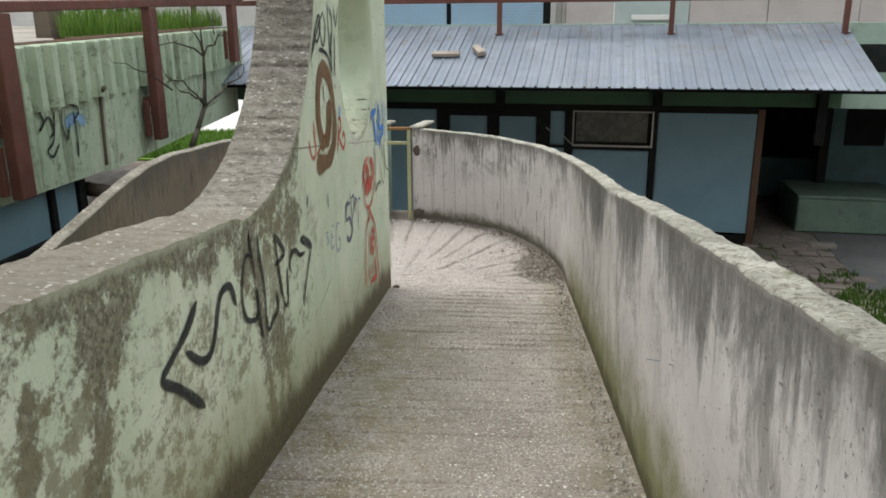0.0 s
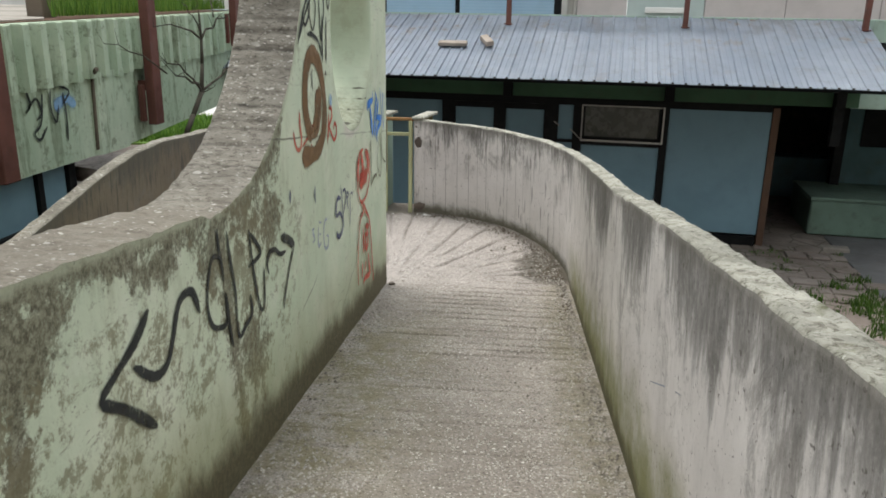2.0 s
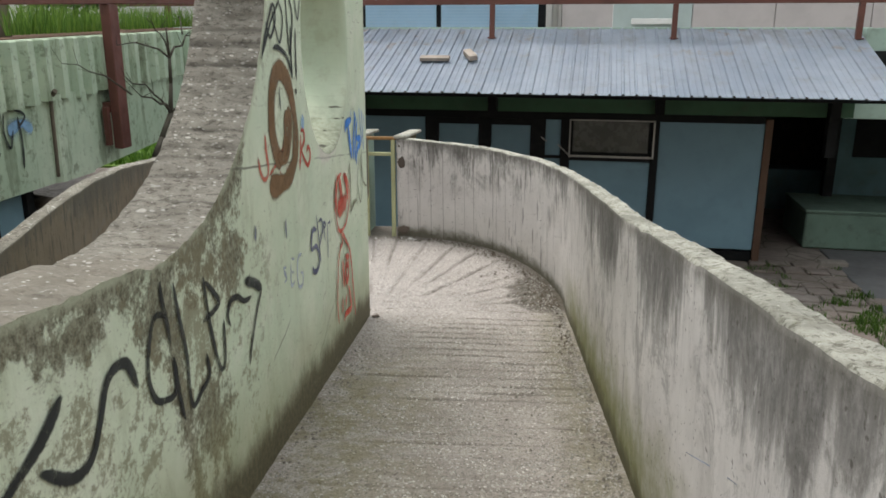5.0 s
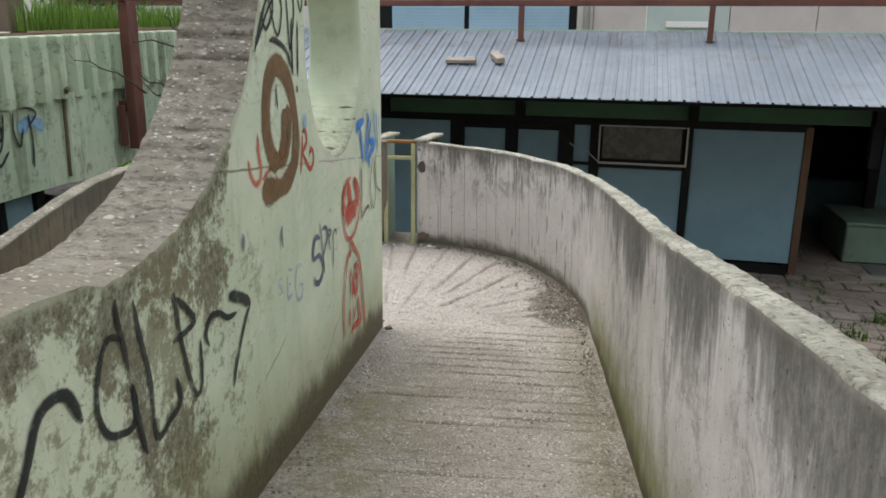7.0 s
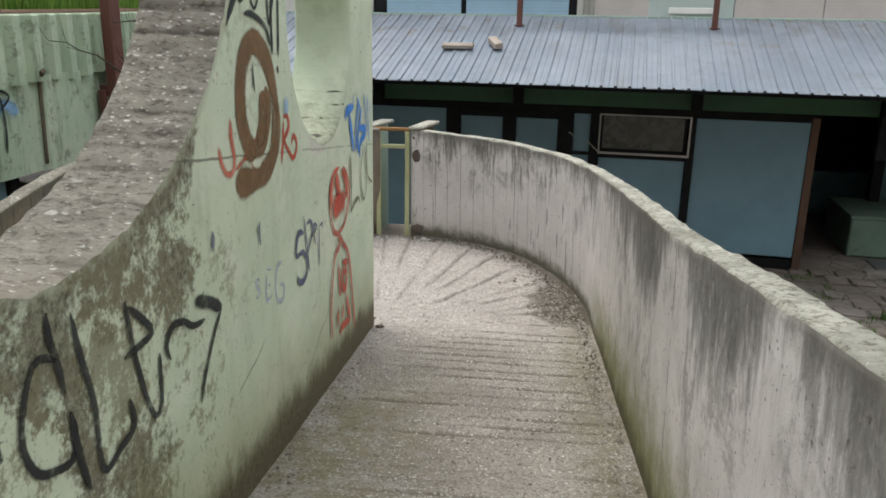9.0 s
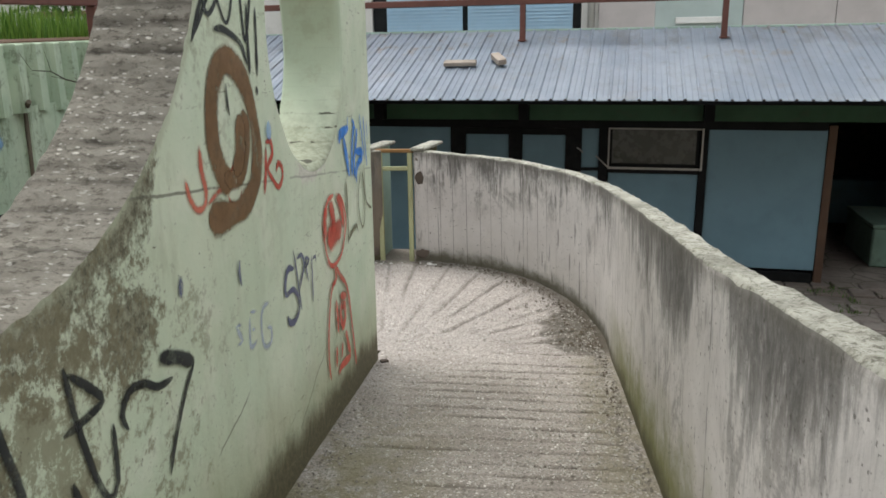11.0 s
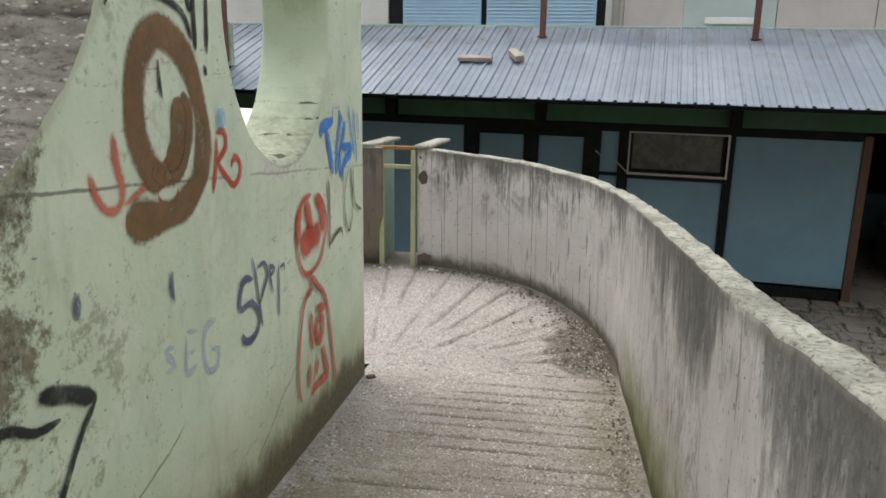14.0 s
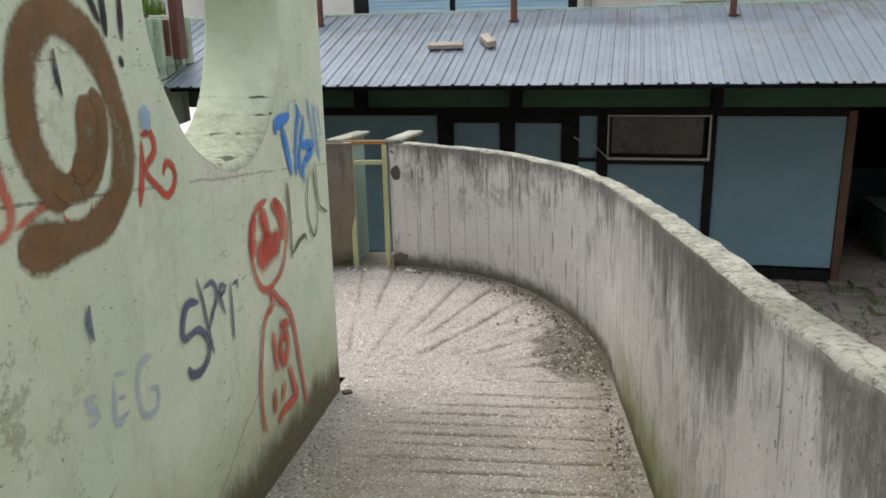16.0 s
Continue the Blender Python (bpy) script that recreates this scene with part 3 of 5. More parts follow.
M_LAWN = paint("lawn_turf", (0.13, 0.24, 0.03), 0.9, 0.35, (0.10, 0.10, 0.03), 0.4)
M_DULLMINT = paint("dirty_dark_mint", (0.17, 0.255, 0.205), 0.8, 0.25, (0.08, 0.09, 0.07), 0.5)
# panel blue darkened: the deep bay's lack of light is in this colour
M_BLUEWALL = paint("shade_teal_wall", (0.12, 0.22, 0.235), 0.7, 0.25)
M_PEBBLE = paint("pale_pebbles", (0.60, 0.57, 0.52), 0.7, 0.35, (0.3, 0.27, 0.23), 0.4)
M_DEBRIS = paint("dark_debris", (0.16, 0.13, 0.10), 0.9, 0.4)
M_REVEAL = reveal_material()
M_YARDGRASS = leaf_material("short_yard_grass", (0.035, 0.085, 0.012), (0.09, 0.16, 0.025))
M_YARDTURF = paint("shaded_turf", (0.05, 0.085, 0.018), 0.95, 0.4, (0.06, 0.05, 0.03), 0.5)

# ---- setting: ground, ramp, parapet, fin ----
GROUND = -1.70
SLOPE = 0.1087
FINX, FINB = -0.92, -1.20
RIGHT = 0.555
CX, CY, CR = -1.07, 6.45, 1.625


def ground_sheet():
    bm = bmesh.new()
    rings = [0, 3, 6, 10, 15, 22, 35, 60, 120, 300, 900, 2500]
    prev = None
    centre = bm.verts.new((0, 8, GROUND))
    for r in rings[1:]:
        row = []
        for i in range(64):
            a = i * math.tau / 64
            p = Vector((r * math.cos(a), 8 + r * math.sin(a), GROUND))
            p.z += 0.015 * noise.noise(p * 0.7) - 0.01
            row.append(bm.verts.new(p))
        for i in range(64):
            j = (i + 1) % 64
            if prev is None:
                bm.faces.new((centre, row[i], row[j]))
            else:
                bm.faces.new((prev[i], row[i], row[j], prev[j]))
        prev = row
    return part("ground", bm, M_GROUND, smooth=True)


tagged(ground_sheet(), "cracked dirty brown paving with moss in its joints", "ground", kind="structure")


def landing_z(x, y):
    """The landing, a little higher towards the gate."""
    k = min(1.0, max(0.0, (y - 6.5) / 1.6))
    return -0.685 + 0.13 * k * k * (3 - 2 * k)


def ramp_z(x, y):
    return -SLOPE * y if y < 6.3 else landing_z(x, y)


def ramp_slab():
    """Rows of raked grooves pressed across a sloping slab."""
    bm = bmesh.new()
    lay = bm.verts.layers.float.new("groove")
    ys = np.concatenate([np.arange(-2.5, 0.9, 0.08), np.arange(0.9, 6.3005, 0.0075)])
    ys[-1] = 6.3
    xs = np.linspace(FINX - 0.02, RIGHT + 0.03, 48)
    rng = random.Random(4)
    lines, y = [], -2.5
    while y < 6.12:
        strong = rng.choice((0.75, 0.9, 1.0)) if y > 4.3 else rng.choice((0.15, 0.3, 0.45, 0.7))
        lines.append((y, strong, rng.uniform(-0.012, 0.012), rng.uniform(0, 50), rng.uniform(-0.95, -0.35) if y > 4.3 else -1.0))
        y += rng.uniform(0.105, 0.15) if y > 4.3 else rng.uniform(0.10, 0.19)
    rows = []
    for yy in ys:
        row = []
        near = [l for l in lines if abs(l[0] - yy) < 0.1]
        for x in xs:
            z, g = ramp_z(x, yy), 0.0
            for e, depth, skew, seed, start in near:
                d = yy - e - skew * x - 0.010 * noise.noise(Vector((x * 2.2, seed, 0))) - 0.004 * noise.noise(Vector((x * 11, seed, 3)))
                live = max(0.0, min(1.0, 0.72 + 1.2 * noise.noise(Vector((x * 2.1, seed, 7))))) * depth
                live *= max(0.15, min(1.0, (x - start) * 4, (0.50 - x) * 12))
                k = live * math.exp(-(d / 0.0095) ** 2)
                g = max(g, k)
                z -= 0.011 * k
                z += 0.004 * live * math.exp(-((d - 0.024) / 0.012) ** 2)
            # shallow gutter scored along the outer wall
            k = math.exp(-((x - 0.455 - 0.012 * noise.noise(Vector((yy * 1.5, 3, 0)))) / 0.012) ** 2) * max(0.0, min(1.0, 0.5 + 1.4 * noise.noise(Vector((yy * 1.3, 9, 2)))))
            z -= 0.007 * k
            g = max(g, 0.6 * k)
            z += 0.004 * noise.noise(Vector((x * 12, yy * 12, 0))) + 0.006 * noise.noise(Vector((x * 2, yy * 2, 5)))
            v = bm.verts.new((x, yy, z))
            v[lay] = g
            row.append(v)
        rows.append(row)
    for a, b in zip(rows, rows[1:]):
        for i in range(len(a) - 1):
            bm.faces.new((a[i], a[i + 1], b[i + 1], b[i]))
    ob = part("ramp_floor", bm, M_FLOOR, smooth=True)
    bm = bmesh.new()
    vs = box(bm, (FINX - 0.02, -2.5, -0.25), (RIGHT + 0.03, 6.3, -0.03))
    for v in vs:
        v.co.z -= SLOPE * v.co.y
    part("slab", bm, M_PARAPET, ob)
    return ob


tagged(ramp_slab(), "worn grey concrete ramp with raked cross grooves", "ramp", kind="structure")


def landing_slab():
    """The turn of the ramp: grooves fan out round the fin's end."""
    bm = bmesh.new()
    lay = bm.verts.layers.float.new("groove")
    nr, na = 90, 520
    rng = random.Random(9)
    fx, fy = -0.95, 6.15  # the grooves fan out from the fin's end
    lines, e = [], 1.5
    while e < 150:
        lines.append((radians(e), rng.choice((0.35, 0.5, 0.7)) if e < 48 else rng.choice((0.8, 1.0)), rng.uniform(0.6, 1.0) if e < 48 else rng.uniform(0.35, 0.6), rng.uniform(0, 50)))
        e += rng.uniform(4.5, 7.0) if e < 48 else rng.uniform(7.0, 10.0)
    rows = []
    for i in range(na + 1):
        a = math.pi * i / na
        row = []
        for j in range(nr + 1):
            r = (CR + 0.03) * j / nr
            x, y = CX + r * math.cos(a), CY + r * math.sin(a)
            if i in (0, na):
                y = 6.3
            z, g = landing_z(x, y), 0.0
            fr = math.hypot(x - fx, y - fy)
            fa = math.atan2(y - fy, x - fx)
            for e, depth, r0, seed in lines:
                if abs(fa - e) > 0.12 or fr < r0:
                    continue
                d = fr * math.sin(fa - e) + 0.022 * noise.noise(Vector((fr * 2, seed, 0)))
                live = depth * max(0.0, min(1.0, 0.7 + 1.3 * noise.noise(Vector((fr * 2.2, seed, 5))))) * min(1, (fr - r0) * 6) * min(1.0, max(0.0, (CR - 0.05 - r) * 9))
                k = live * math.exp(-(d / 0.015) ** 2)
                g = max(g, 0.85 * k)
                z -= 0.013 * k
                z += 0.005 * live * math.exp(-((d - 0.036) / 0.018) ** 2)
            z += 0.009 * noise.noise(Vector((x * 7, y * 7, 3))) + 0.007 * noise.noise(Vector((x * 17, y * 17, 3)))
            v = bm.verts.new((x, y, z))
            v[lay] = g
            row.append(v)
        rows.append(row)
    for a, b in zip(rows, rows[1:]):
        for j in range(nr):
            bm.faces.new((a[j], a[j + 1], b[j + 1], b[j]))
    bmesh.ops.remove_doubles(bm, verts=bm.verts, dist=0.0005)
    ob = part("landing_floor", bm, M_FLOOR, smooth=True)
    bm = bmesh.new()
    bot = [bm.verts.new((CX + (CR + 0.03) * math.cos(math.pi * i / 40), 6.3 + (CY - 6.3) * (0 < i < 40) + (CR + 0.03) * math.sin(math.pi * i / 40), -0.95)) for i in range(41)]
    f = bm.faces.new(bot)
    g = bmesh.ops.extrude_face_region(bm, geom=[f])
    bmesh.ops.translate(bm, vec=(0, 0, 0.22), verts=[v for v in g["geom"] if isinstance(v, bmesh.types.BMVert)])
    part("slab", bm, M_PARAPET, ob)
    return ob


tagged(landing_slab(), "grey concrete landing with grooves fanned round the turn", "landing", kind="structure")


def lower_ramp():
    """The next flight, falling back towards the near side behind the fin."""
    bm = bmesh.new()
    vs = box(bm, (CX - CR - 0.03, -2.5, -0.25), (FINB + 0.02, 6.3, 0.0))
    for v in vs:
        v.co.z += -0.685 - SLOPE * (6.3 - v.co.y)
    return part("lower_ramp_floor", bm, M_FLOOR)


tagged(lower_ramp(), "grey concrete ramp flight behind the painted fin", "ramp", kind="structure")


def parapet_path():
    """Stations along the foot of the outer wall: place, inward normal, foot height, crest height, metres."""
    out, s = [], 0.0
    for i in range(0, 120):
        y = -2.5 + (CY + 2.5) * i / 120
        foot = ramp_z(0.5, y)
        crest = 1.078 - SLOPE * y - 0.022 * math.exp(-((y - 3.9) / 0.75) ** 2) if y < 5.9 else None
        out.append([Vector((RIGHT, y)), Vector((-1, 0)), foot, crest])
    n = 90
    for i in range(n + 1):
        a = math.pi * i / n
        p = Vector((CX + CR * math.cos(a), CY + CR * math.sin(a)))
        out.append([p, Vector((-math.cos(a), -math.sin(a))), landing_z(p.x, p.y), None])
    for i in range(1, 100):
        y = CY - 8.5 * i / 100
        fall = 0.685 + SLOPE * max(0.0, 6.3 - y)
        out.append([Vector((CX - CR, y)), Vector((1, 0)), -fall, float(np.interp(y, (-2.5, 4.0, 4.6, 5.2, 5.6, 6.0, 6.45), (-0.54, 0.12, 0.245, 0.375, 0.432, 0.445, 0.425)))])
    total = 0.0
    prev = out[0][0]
    for o in out:
        total += (o[0] - prev).length
        prev = o[0]
        o.append(total)
    known = [(o[4], o[3]) for o in out if o[3] is not None]
    ang = lambda k: out[120 + int(k * n)][4]
    known += [(ang(0.0), 0.372), (ang(0.12), 0.345), (ang(0.25), 0.365), (ang(0.35), 0.39), (ang(0.5), 0.42), (ang(0.75), 0.42), (ang(1.0), 0.425)]
    known.sort()
    ks, kz = [a for a, b in known], [b for a, b in known]
    for o in out:
        o[3] = float(np.interp(o[4], ks, kz))
    return out


STATIONS = parapet_path()


def parapet(name, first, last, label, body=None, cap=None):
    """A thin cast wall swept along the stations: inner face, rough crest, outer face."""
    bm = bmesh.new()
    lay = bm.verts.layers.float_vector.new("run")
    rows = []
    fine = []
    for a, b in zip(STATIONS[first:last], STATIONS[first + 1:last + 1]):
        k = max(1, int((b[0] - a[0]).length / 0.035))
        for i in range(k):
            f = i / k
            fine.append([a[j] + (b[j] - a[j]) * f for j in range(5)])
    fine.append(STATIONS[last])
    for p, nrm, foot, crest, s in fine:
        row = []
        q = Vector((p.x, p.y, 0))
        inn = Vector((nrm.x, nrm.y, 0))
        crest += 0.006 * noise.noise(Vector((s * 1.7, 0, 0))) + 0.003 * noise.noise(Vector((s * 7, 0, 3)))
        chip = 0.013 * max(0, noise.noise(Vector((s * 4.3, 2, 0)))) + 0.012 * max(0, noise.noise(Vector((s * 13, 4, 0))))
        h = crest - foot
        def add(off, z, tz):
            w = 0.004 * noise.noise(Vector((s * 2, z * 2, off * 9)))
            board = 0.0035 * (1 if noise.noise(Vector((math.floor(s / 0.115) * 3.7, 0, 8))) > 0 else 0) if 0 <= off < 0.06 else 0
            v = bm.verts.new(q + inn * (off + w + board) + Vector((0, 0, z)))
            v[lay] = (s, z - foot, crest - z)
            row.append(v)
        add(-0.005, foot - 0.05, 0)
        for i in range(1, 8):
            add(0.03 * i / 8, foot + h * i / 8, 0)
        add(0.032, crest - 0.02 - chip, 0)
        add(0.032 - chip * 0.4, crest - 0.005 - chip, 0)
        add(0.027 - chip, crest, 0)
        for i in range(1, 5):
            z = crest + 0.009 * noise.noise(Vector((s * 9, i * 1.3, 0))) + 0.004 * noise.noise(Vector((s * 25, i * 2.3, 5)))
            add(0.022 - 0.078 * i / 4, z, 0)
        add(-0.061, crest - 0.008, 0)
        for i in range(1, 4):
            add(-0.062, crest - 0.02 - (h + 0.3) * i / 3, 0)
        rows.append(row)
    for a, b in zip(rows, rows[1:]):
        for i in range(len(a) - 1):
            f = bm.faces.new((a[i], a[i + 1], b[i + 1], b[i]))
            f.material_index = 1 if 9 <= i <= 14 else 0
    for r in (rows[0], rows[-1]):
        bm.faces.new(r)
    ob = part(name, bm, [body or M_PARAPET, cap or M_CREST], smooth=True)
    return tagged(ob, label, "parapet wall", kind="structure")


GATE_R, GATE_L = 120 + 43, 120 + 48
parapet("wall_parapet_outer", 0, GATE_R, "pale board-marked concrete parapet with dark runs of grime")
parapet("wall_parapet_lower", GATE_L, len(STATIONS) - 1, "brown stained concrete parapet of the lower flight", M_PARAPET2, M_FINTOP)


def fin():
    """The tall painted spine between the flights: sloping crest, a big round rise, a round hole."""
    TOP, END = 2.7, 6.08
    pts, normals, y = [], [], -2.5
    while y < 2.55:
        pts.append((y, 1.037 - 0.1 * y))
        normals.append((0.0995, 0.995))
        y += 0.014
    a = -math.pi / 2 - 0.06
    while 1.98 + 1.22 * math.sin(a) < TOP:
        pts.append((2.67 + 1.22 * math.cos(a), 1.98 + 1.22 * math.sin(a)))
        normals.append((-math.cos(a), -math.sin(a)))
        a += 0.0115
    ncrest = len(pts)

    def worn(i, side):
        (py, pz), (ny, nz) = pts[i], normals[i]
        s = i * 0.014
        d = 0.007 * noise.noise(Vector((s * 5, side, 0))) + 0.007 * noise.noise(Vector((s * 23, side, 3))) - 0.006
        return py + ny * d, pz + nz * d

    edge = {side: [worn(i, side) for i in range(ncrest)] for side in (0, 9)}
    rest = [(py, TOP) for py in np.linspace(pts[-1][0] + 0.05, END, 12)]
    zz = TOP - 0.05
    while zz > GROUND + 0.05:
        rest.append((END + 0.006 * noise.noise(Vector((0, 0, zz * 5))), zz))
        zz -= 0.05
    rest += [(END, GROUND - 0.05), (-2.5, GROUND - 0.05)]
    hole = []
    for i in range(120):
        a = i * math.tau / 120
        n = 1 + 0.012 * noise.noise(Vector((math.cos(a) * 3, math.sin(a) * 3, 0))) + 0.006 * noise.noise(Vector((math.cos(a) * 14, math.sin(a) * 14, 0)))
        hole.append((4.91 + 0.54 * n * math.cos(a), 1.32 + 0.555 * n * math.sin(a)))
    lip = [(4.91 + (py - 4.91) * 1.06, 1.32 + (pz - 1.32) * 1.06) for py, pz in hole]
    bm = bmesh.new()
    sides = {}
    for side, x in ((0, FINX), (9, FINB)):
        es, loops = [], []
        for loop in (edge[side] + rest, lip if side == 0 else [(4.91 + (py - 4.91) * 0.93, 1.32 + (pz - 1.32) * 0.975) for py, pz in hole]):
            vs = [bm.verts.new((x, py, pz)) for py, pz in loop]
            loops.append(vs)
            es += [bm.edges.new((vs[i], vs[(i + 1) % len(vs)])) for i in range(len(vs))]
        bmesh.ops.triangle_fill(bm, use_beauty=True, use_dissolve=False, edges=es)
        sides[side] = loops
    for li in (0, 1):
        f, b = sides[0][li], sides[9][li]
        for i in range(len(f)):
            if li == 1 or i >= ncrest - 1:
                j = (i + 1) % len(f)
                if li == 0:
                    bm.faces.new((f[i], f[j], b[j], b[i]))
    inner = [(4.91 + (py - 4.91) * 0.91, 1.32 + (pz - 1.32) * 0.96) for py, pz in hole]
    rings = [sides[0][1]]
    for d, loop in ((0.012, [(4.91 + (py - 4.91) * 1.03, 1.32 + (pz - 1.32) * 1.03) for py, pz in hole]), (0.035, [(4.91 + (py - 4.91) * 1.01, 1.32 + (pz - 1.32) * 1.01) for py, pz in hole]), (0.07, hole), (FINX - FINB - 0.012, inner)):
        rings.append([bm.verts.new((FINX - d, py, pz)) for py, pz in loop])
    rings.append(sides[9][1])
    for ri, (a, b) in enumerate(zip(rings, rings[1:])):
        for i in range(120):
            j = (i + 1) % 120
            f = bm.faces.new((a[i], a[j], b[j], b[i]))
            f.material_index = 1
            f.smooth = True
    ob = part("wall_fin", bm, [M_FIN, M_REVEAL])
    # rough crest strip, cast against short cross boards
    bm = bmesh.new()
    lay = bm.verts.layers.float.new("groove")
    board = bm.verts.layers.float.new("plank")
    rng = random.Random(3)
    lines, s = [], 0.0
    while s < ncrest * 0.014:
        lines.append((s, rng.choice((0.5, 0.8, 1.0)), rng.uniform(0, 40), rng.random(), rng.uniform(-0.004, 0.004)))
        s += rng.choice((0.055, 0.065, 0.08, 0.095))
    rows = []
    for i in range(ncrest):
        row = []
        s = i * 0.014
        near = [l for l in lines if abs(l[0] - s) < 0.06]
        under = [l for l in lines if l[0] <= s + 1e-6][-1]
        lie = min(1.0, max(0.35, (pts[i][0] - 2.5) * 1.6))  # boards show less where the crest lies flat
        for k in range(15):
            f = k / 14
            y0, z0 = edge[0][i]
            y1, z1 = edge[9][i]
            g = 0.0
            for e, depth, seed, _, _ in near:
                d = s - e - 0.006 * noise.noise(Vector((f * 2, seed, 0)))
                g = max(g, lie * depth * math.exp(-(d / 0.009) ** 2) * max(0.0, min(1.0, 0.8 + 1.2 * noise.noise(Vector((f * 3, seed, 4))))))
            x = FINX + (FINB - FINX) * f
            d = 0.008 * noise.noise(Vector((x * 14, s * 24, 0))) + 0.009 * noise.noise(Vector((x * 40, s * 45, 2))) + 0.004 - 0.009 * g + under[4] * lie
            d *= min(1.0, 6 * f, 6 * (1 - f))
            v = bm.verts.new((x, y0 + (y1 - y0) * f + normals[i][0] * d, z0 + (z1 - z0) * f + normals[i][1] * d))
            v[lay] = g
            v[board] = under[3] * lie
            row.append(v)
        rows.append(row)
    for a, b in zip(rows, rows[1:]):
        for k in range(14):
            bm.faces.new((a[k], a[k + 1], b[k + 1], b[k]))
    part("crest", bm, M_FINTOP, ob, "bare pebbly concrete crest with board marks", smooth=True)
    return tagged(ob, "pale green painted concrete fin wall covered in graffiti, with a round hole", "wall", kind="structure")


FIN = fin()

# ---- the long building across the yard ----
VF = 11.80
facade = empty("wall_facade", label="dim facade of blue panels in a black steel frame", category="facade", kind="structure")
facade.matrix_world = BUILD


def panel(u0, u1, z0, z1, label=""):
    return part("panel", boxed((u0, VF, z0), (u1, VF + 0.04, z1), 0.004), M_PANEL, facade, label)


def bar(u0, u1, z0, z1, v0=VF - 0.05, v1=VF + 0.05, name="frame_bar", material=None, label=""):
    return part(name, boxed((u0, v0, z0), (u1, v1, z1), 0.004), material or M_BLACK, facade, label)


panel(-5.0, -2.56, -1.57, 0.245)
panel(-2.36, -1.77, -1.57, 0.155)
panel(-1.59, -1.02, -1.57, 0.155)
panel(-0.81, -0.59, -0.275, 0.26)
panel(-0.81, -0.59, -1.57, -0.305)
panel(-0.46, 0.66, -1.57, -0.325)
panel(0.765, 2.14, -1.53, 0.25)
for a, b in ((-5.2, -5.0), (-2.56, -2.36), (-1.77, -1.59), (-1.02, -0.81), (-0.59, -0.47), (0.665, 0.76)):
    bar(a, b, -1.69, 0.30)
bar(-5.2, 2.12, 0.24, 0.34, VF - 0.07, VF + 0.06)
bar(-5.2, 2.12, -1.70, -1.56, VF - 0.03, VF + 0.06)
bar(-2.36, -1.02, 0.15, 0.235)
bar(-0.81, -0.59, -0.31, -0.27)
bar(-0.46, 0.66, -0.33, -0.27)
bar(2.145, 2.24, -1.70, 0.30, VF - 0.025, VF + 0.05, "post", M_WOODPOST, "brown painted door post")
part("fascia", boxed((-9.0, VF - 0.08, 0.345), (3.2, VF + 0.17, 0.80), 0.004), M_GREENBEAM, facade, "dark green fascia under the eave")
for u in (-5.1, -3.5, -1.55, 0.73, 2.93):
    bar(u - 0.06, u + 0.06, 0.345, 0.74, VF - 0.28, VF - 0.085, "bracket")
# rooms behind: slab and walls coloured near-black to stand for the rooms' shade
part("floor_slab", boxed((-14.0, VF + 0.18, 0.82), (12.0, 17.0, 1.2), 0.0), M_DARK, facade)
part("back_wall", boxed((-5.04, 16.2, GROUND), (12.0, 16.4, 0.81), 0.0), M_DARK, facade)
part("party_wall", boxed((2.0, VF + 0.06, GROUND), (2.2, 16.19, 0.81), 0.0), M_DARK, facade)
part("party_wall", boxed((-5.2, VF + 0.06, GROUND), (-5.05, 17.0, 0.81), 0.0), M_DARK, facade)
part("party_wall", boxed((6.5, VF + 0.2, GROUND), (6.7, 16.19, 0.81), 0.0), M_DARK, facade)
part("lintel", boxed((3.17, VF + 0.18, 0.315), (6.5, VF + 0.38, 0.81), 0.004), M_MINT, facade, "pale teal lintel over the open bay")
part("bay_wall", boxed((3.74, 14.2, GROUND), (6.5, 14.35, 0.81), 0.004), M_BLUEWALL, facade, "teal wall inside the open bay, darkened in colour for shade")
part("bay_opening", boxed((4.0, 14.17, -0.50), (4.62, 14.196, 0.50), 0.004), M_BLACK, facade, "black panel on the teal wall")
part("bay_column", boxed((3.55, 13.9, GROUND), (3.70, 14.05, 0.81), 0.006), M_BLACK, facade, "black steel column")
part("bay_step", boxed((2.9, 15.6, GROUND), (4.3, 16.1, -0.95), 0.01), M_BLUEWALL, facade, "low blue-grey wall deep in the bay")
bar(2.93, 3.06, -0.2, 0.344, VF + 0.0, VF + 0.14, "bracket")
part("end_wall", boxed((3.30, VF + 0.2, 0.60), (6.6, VF + 0.45, 1.49), 0.004), M_MINT, facade, "mint painted end of the upper floor")

plinth = empty("plinth", label="dirty mint plastered masonry plinth in the open bay", category="plinth")
plinth.matrix_world = BUILD
part("body", boxed((3.05, 12.76, GROUND), (4.6, 14.1, -1.16), 0.02), M_DULLMINT, plinth)
part("top_slab", boxed((3.035, 12.745, -1.158), (4.62, 14.12, -1.11), 0.012), M_DULLMINT, plinth)

window = empty("window_1", label="dusty dark window in a thin aluminium frame", category="window", kind="structure")
window.matrix_world = BUILD
part("pane", boxed((-0.42, VF + 0.0, -0.21), (0.62, VF + 0.012, 0.22), 0.001), M_GLASS, window)
part("surround", boxed((-0.465, VF + 0.013, -0.265), (0.66, VF + 0.04, 0.235), 0.001), M_BLACK, window)
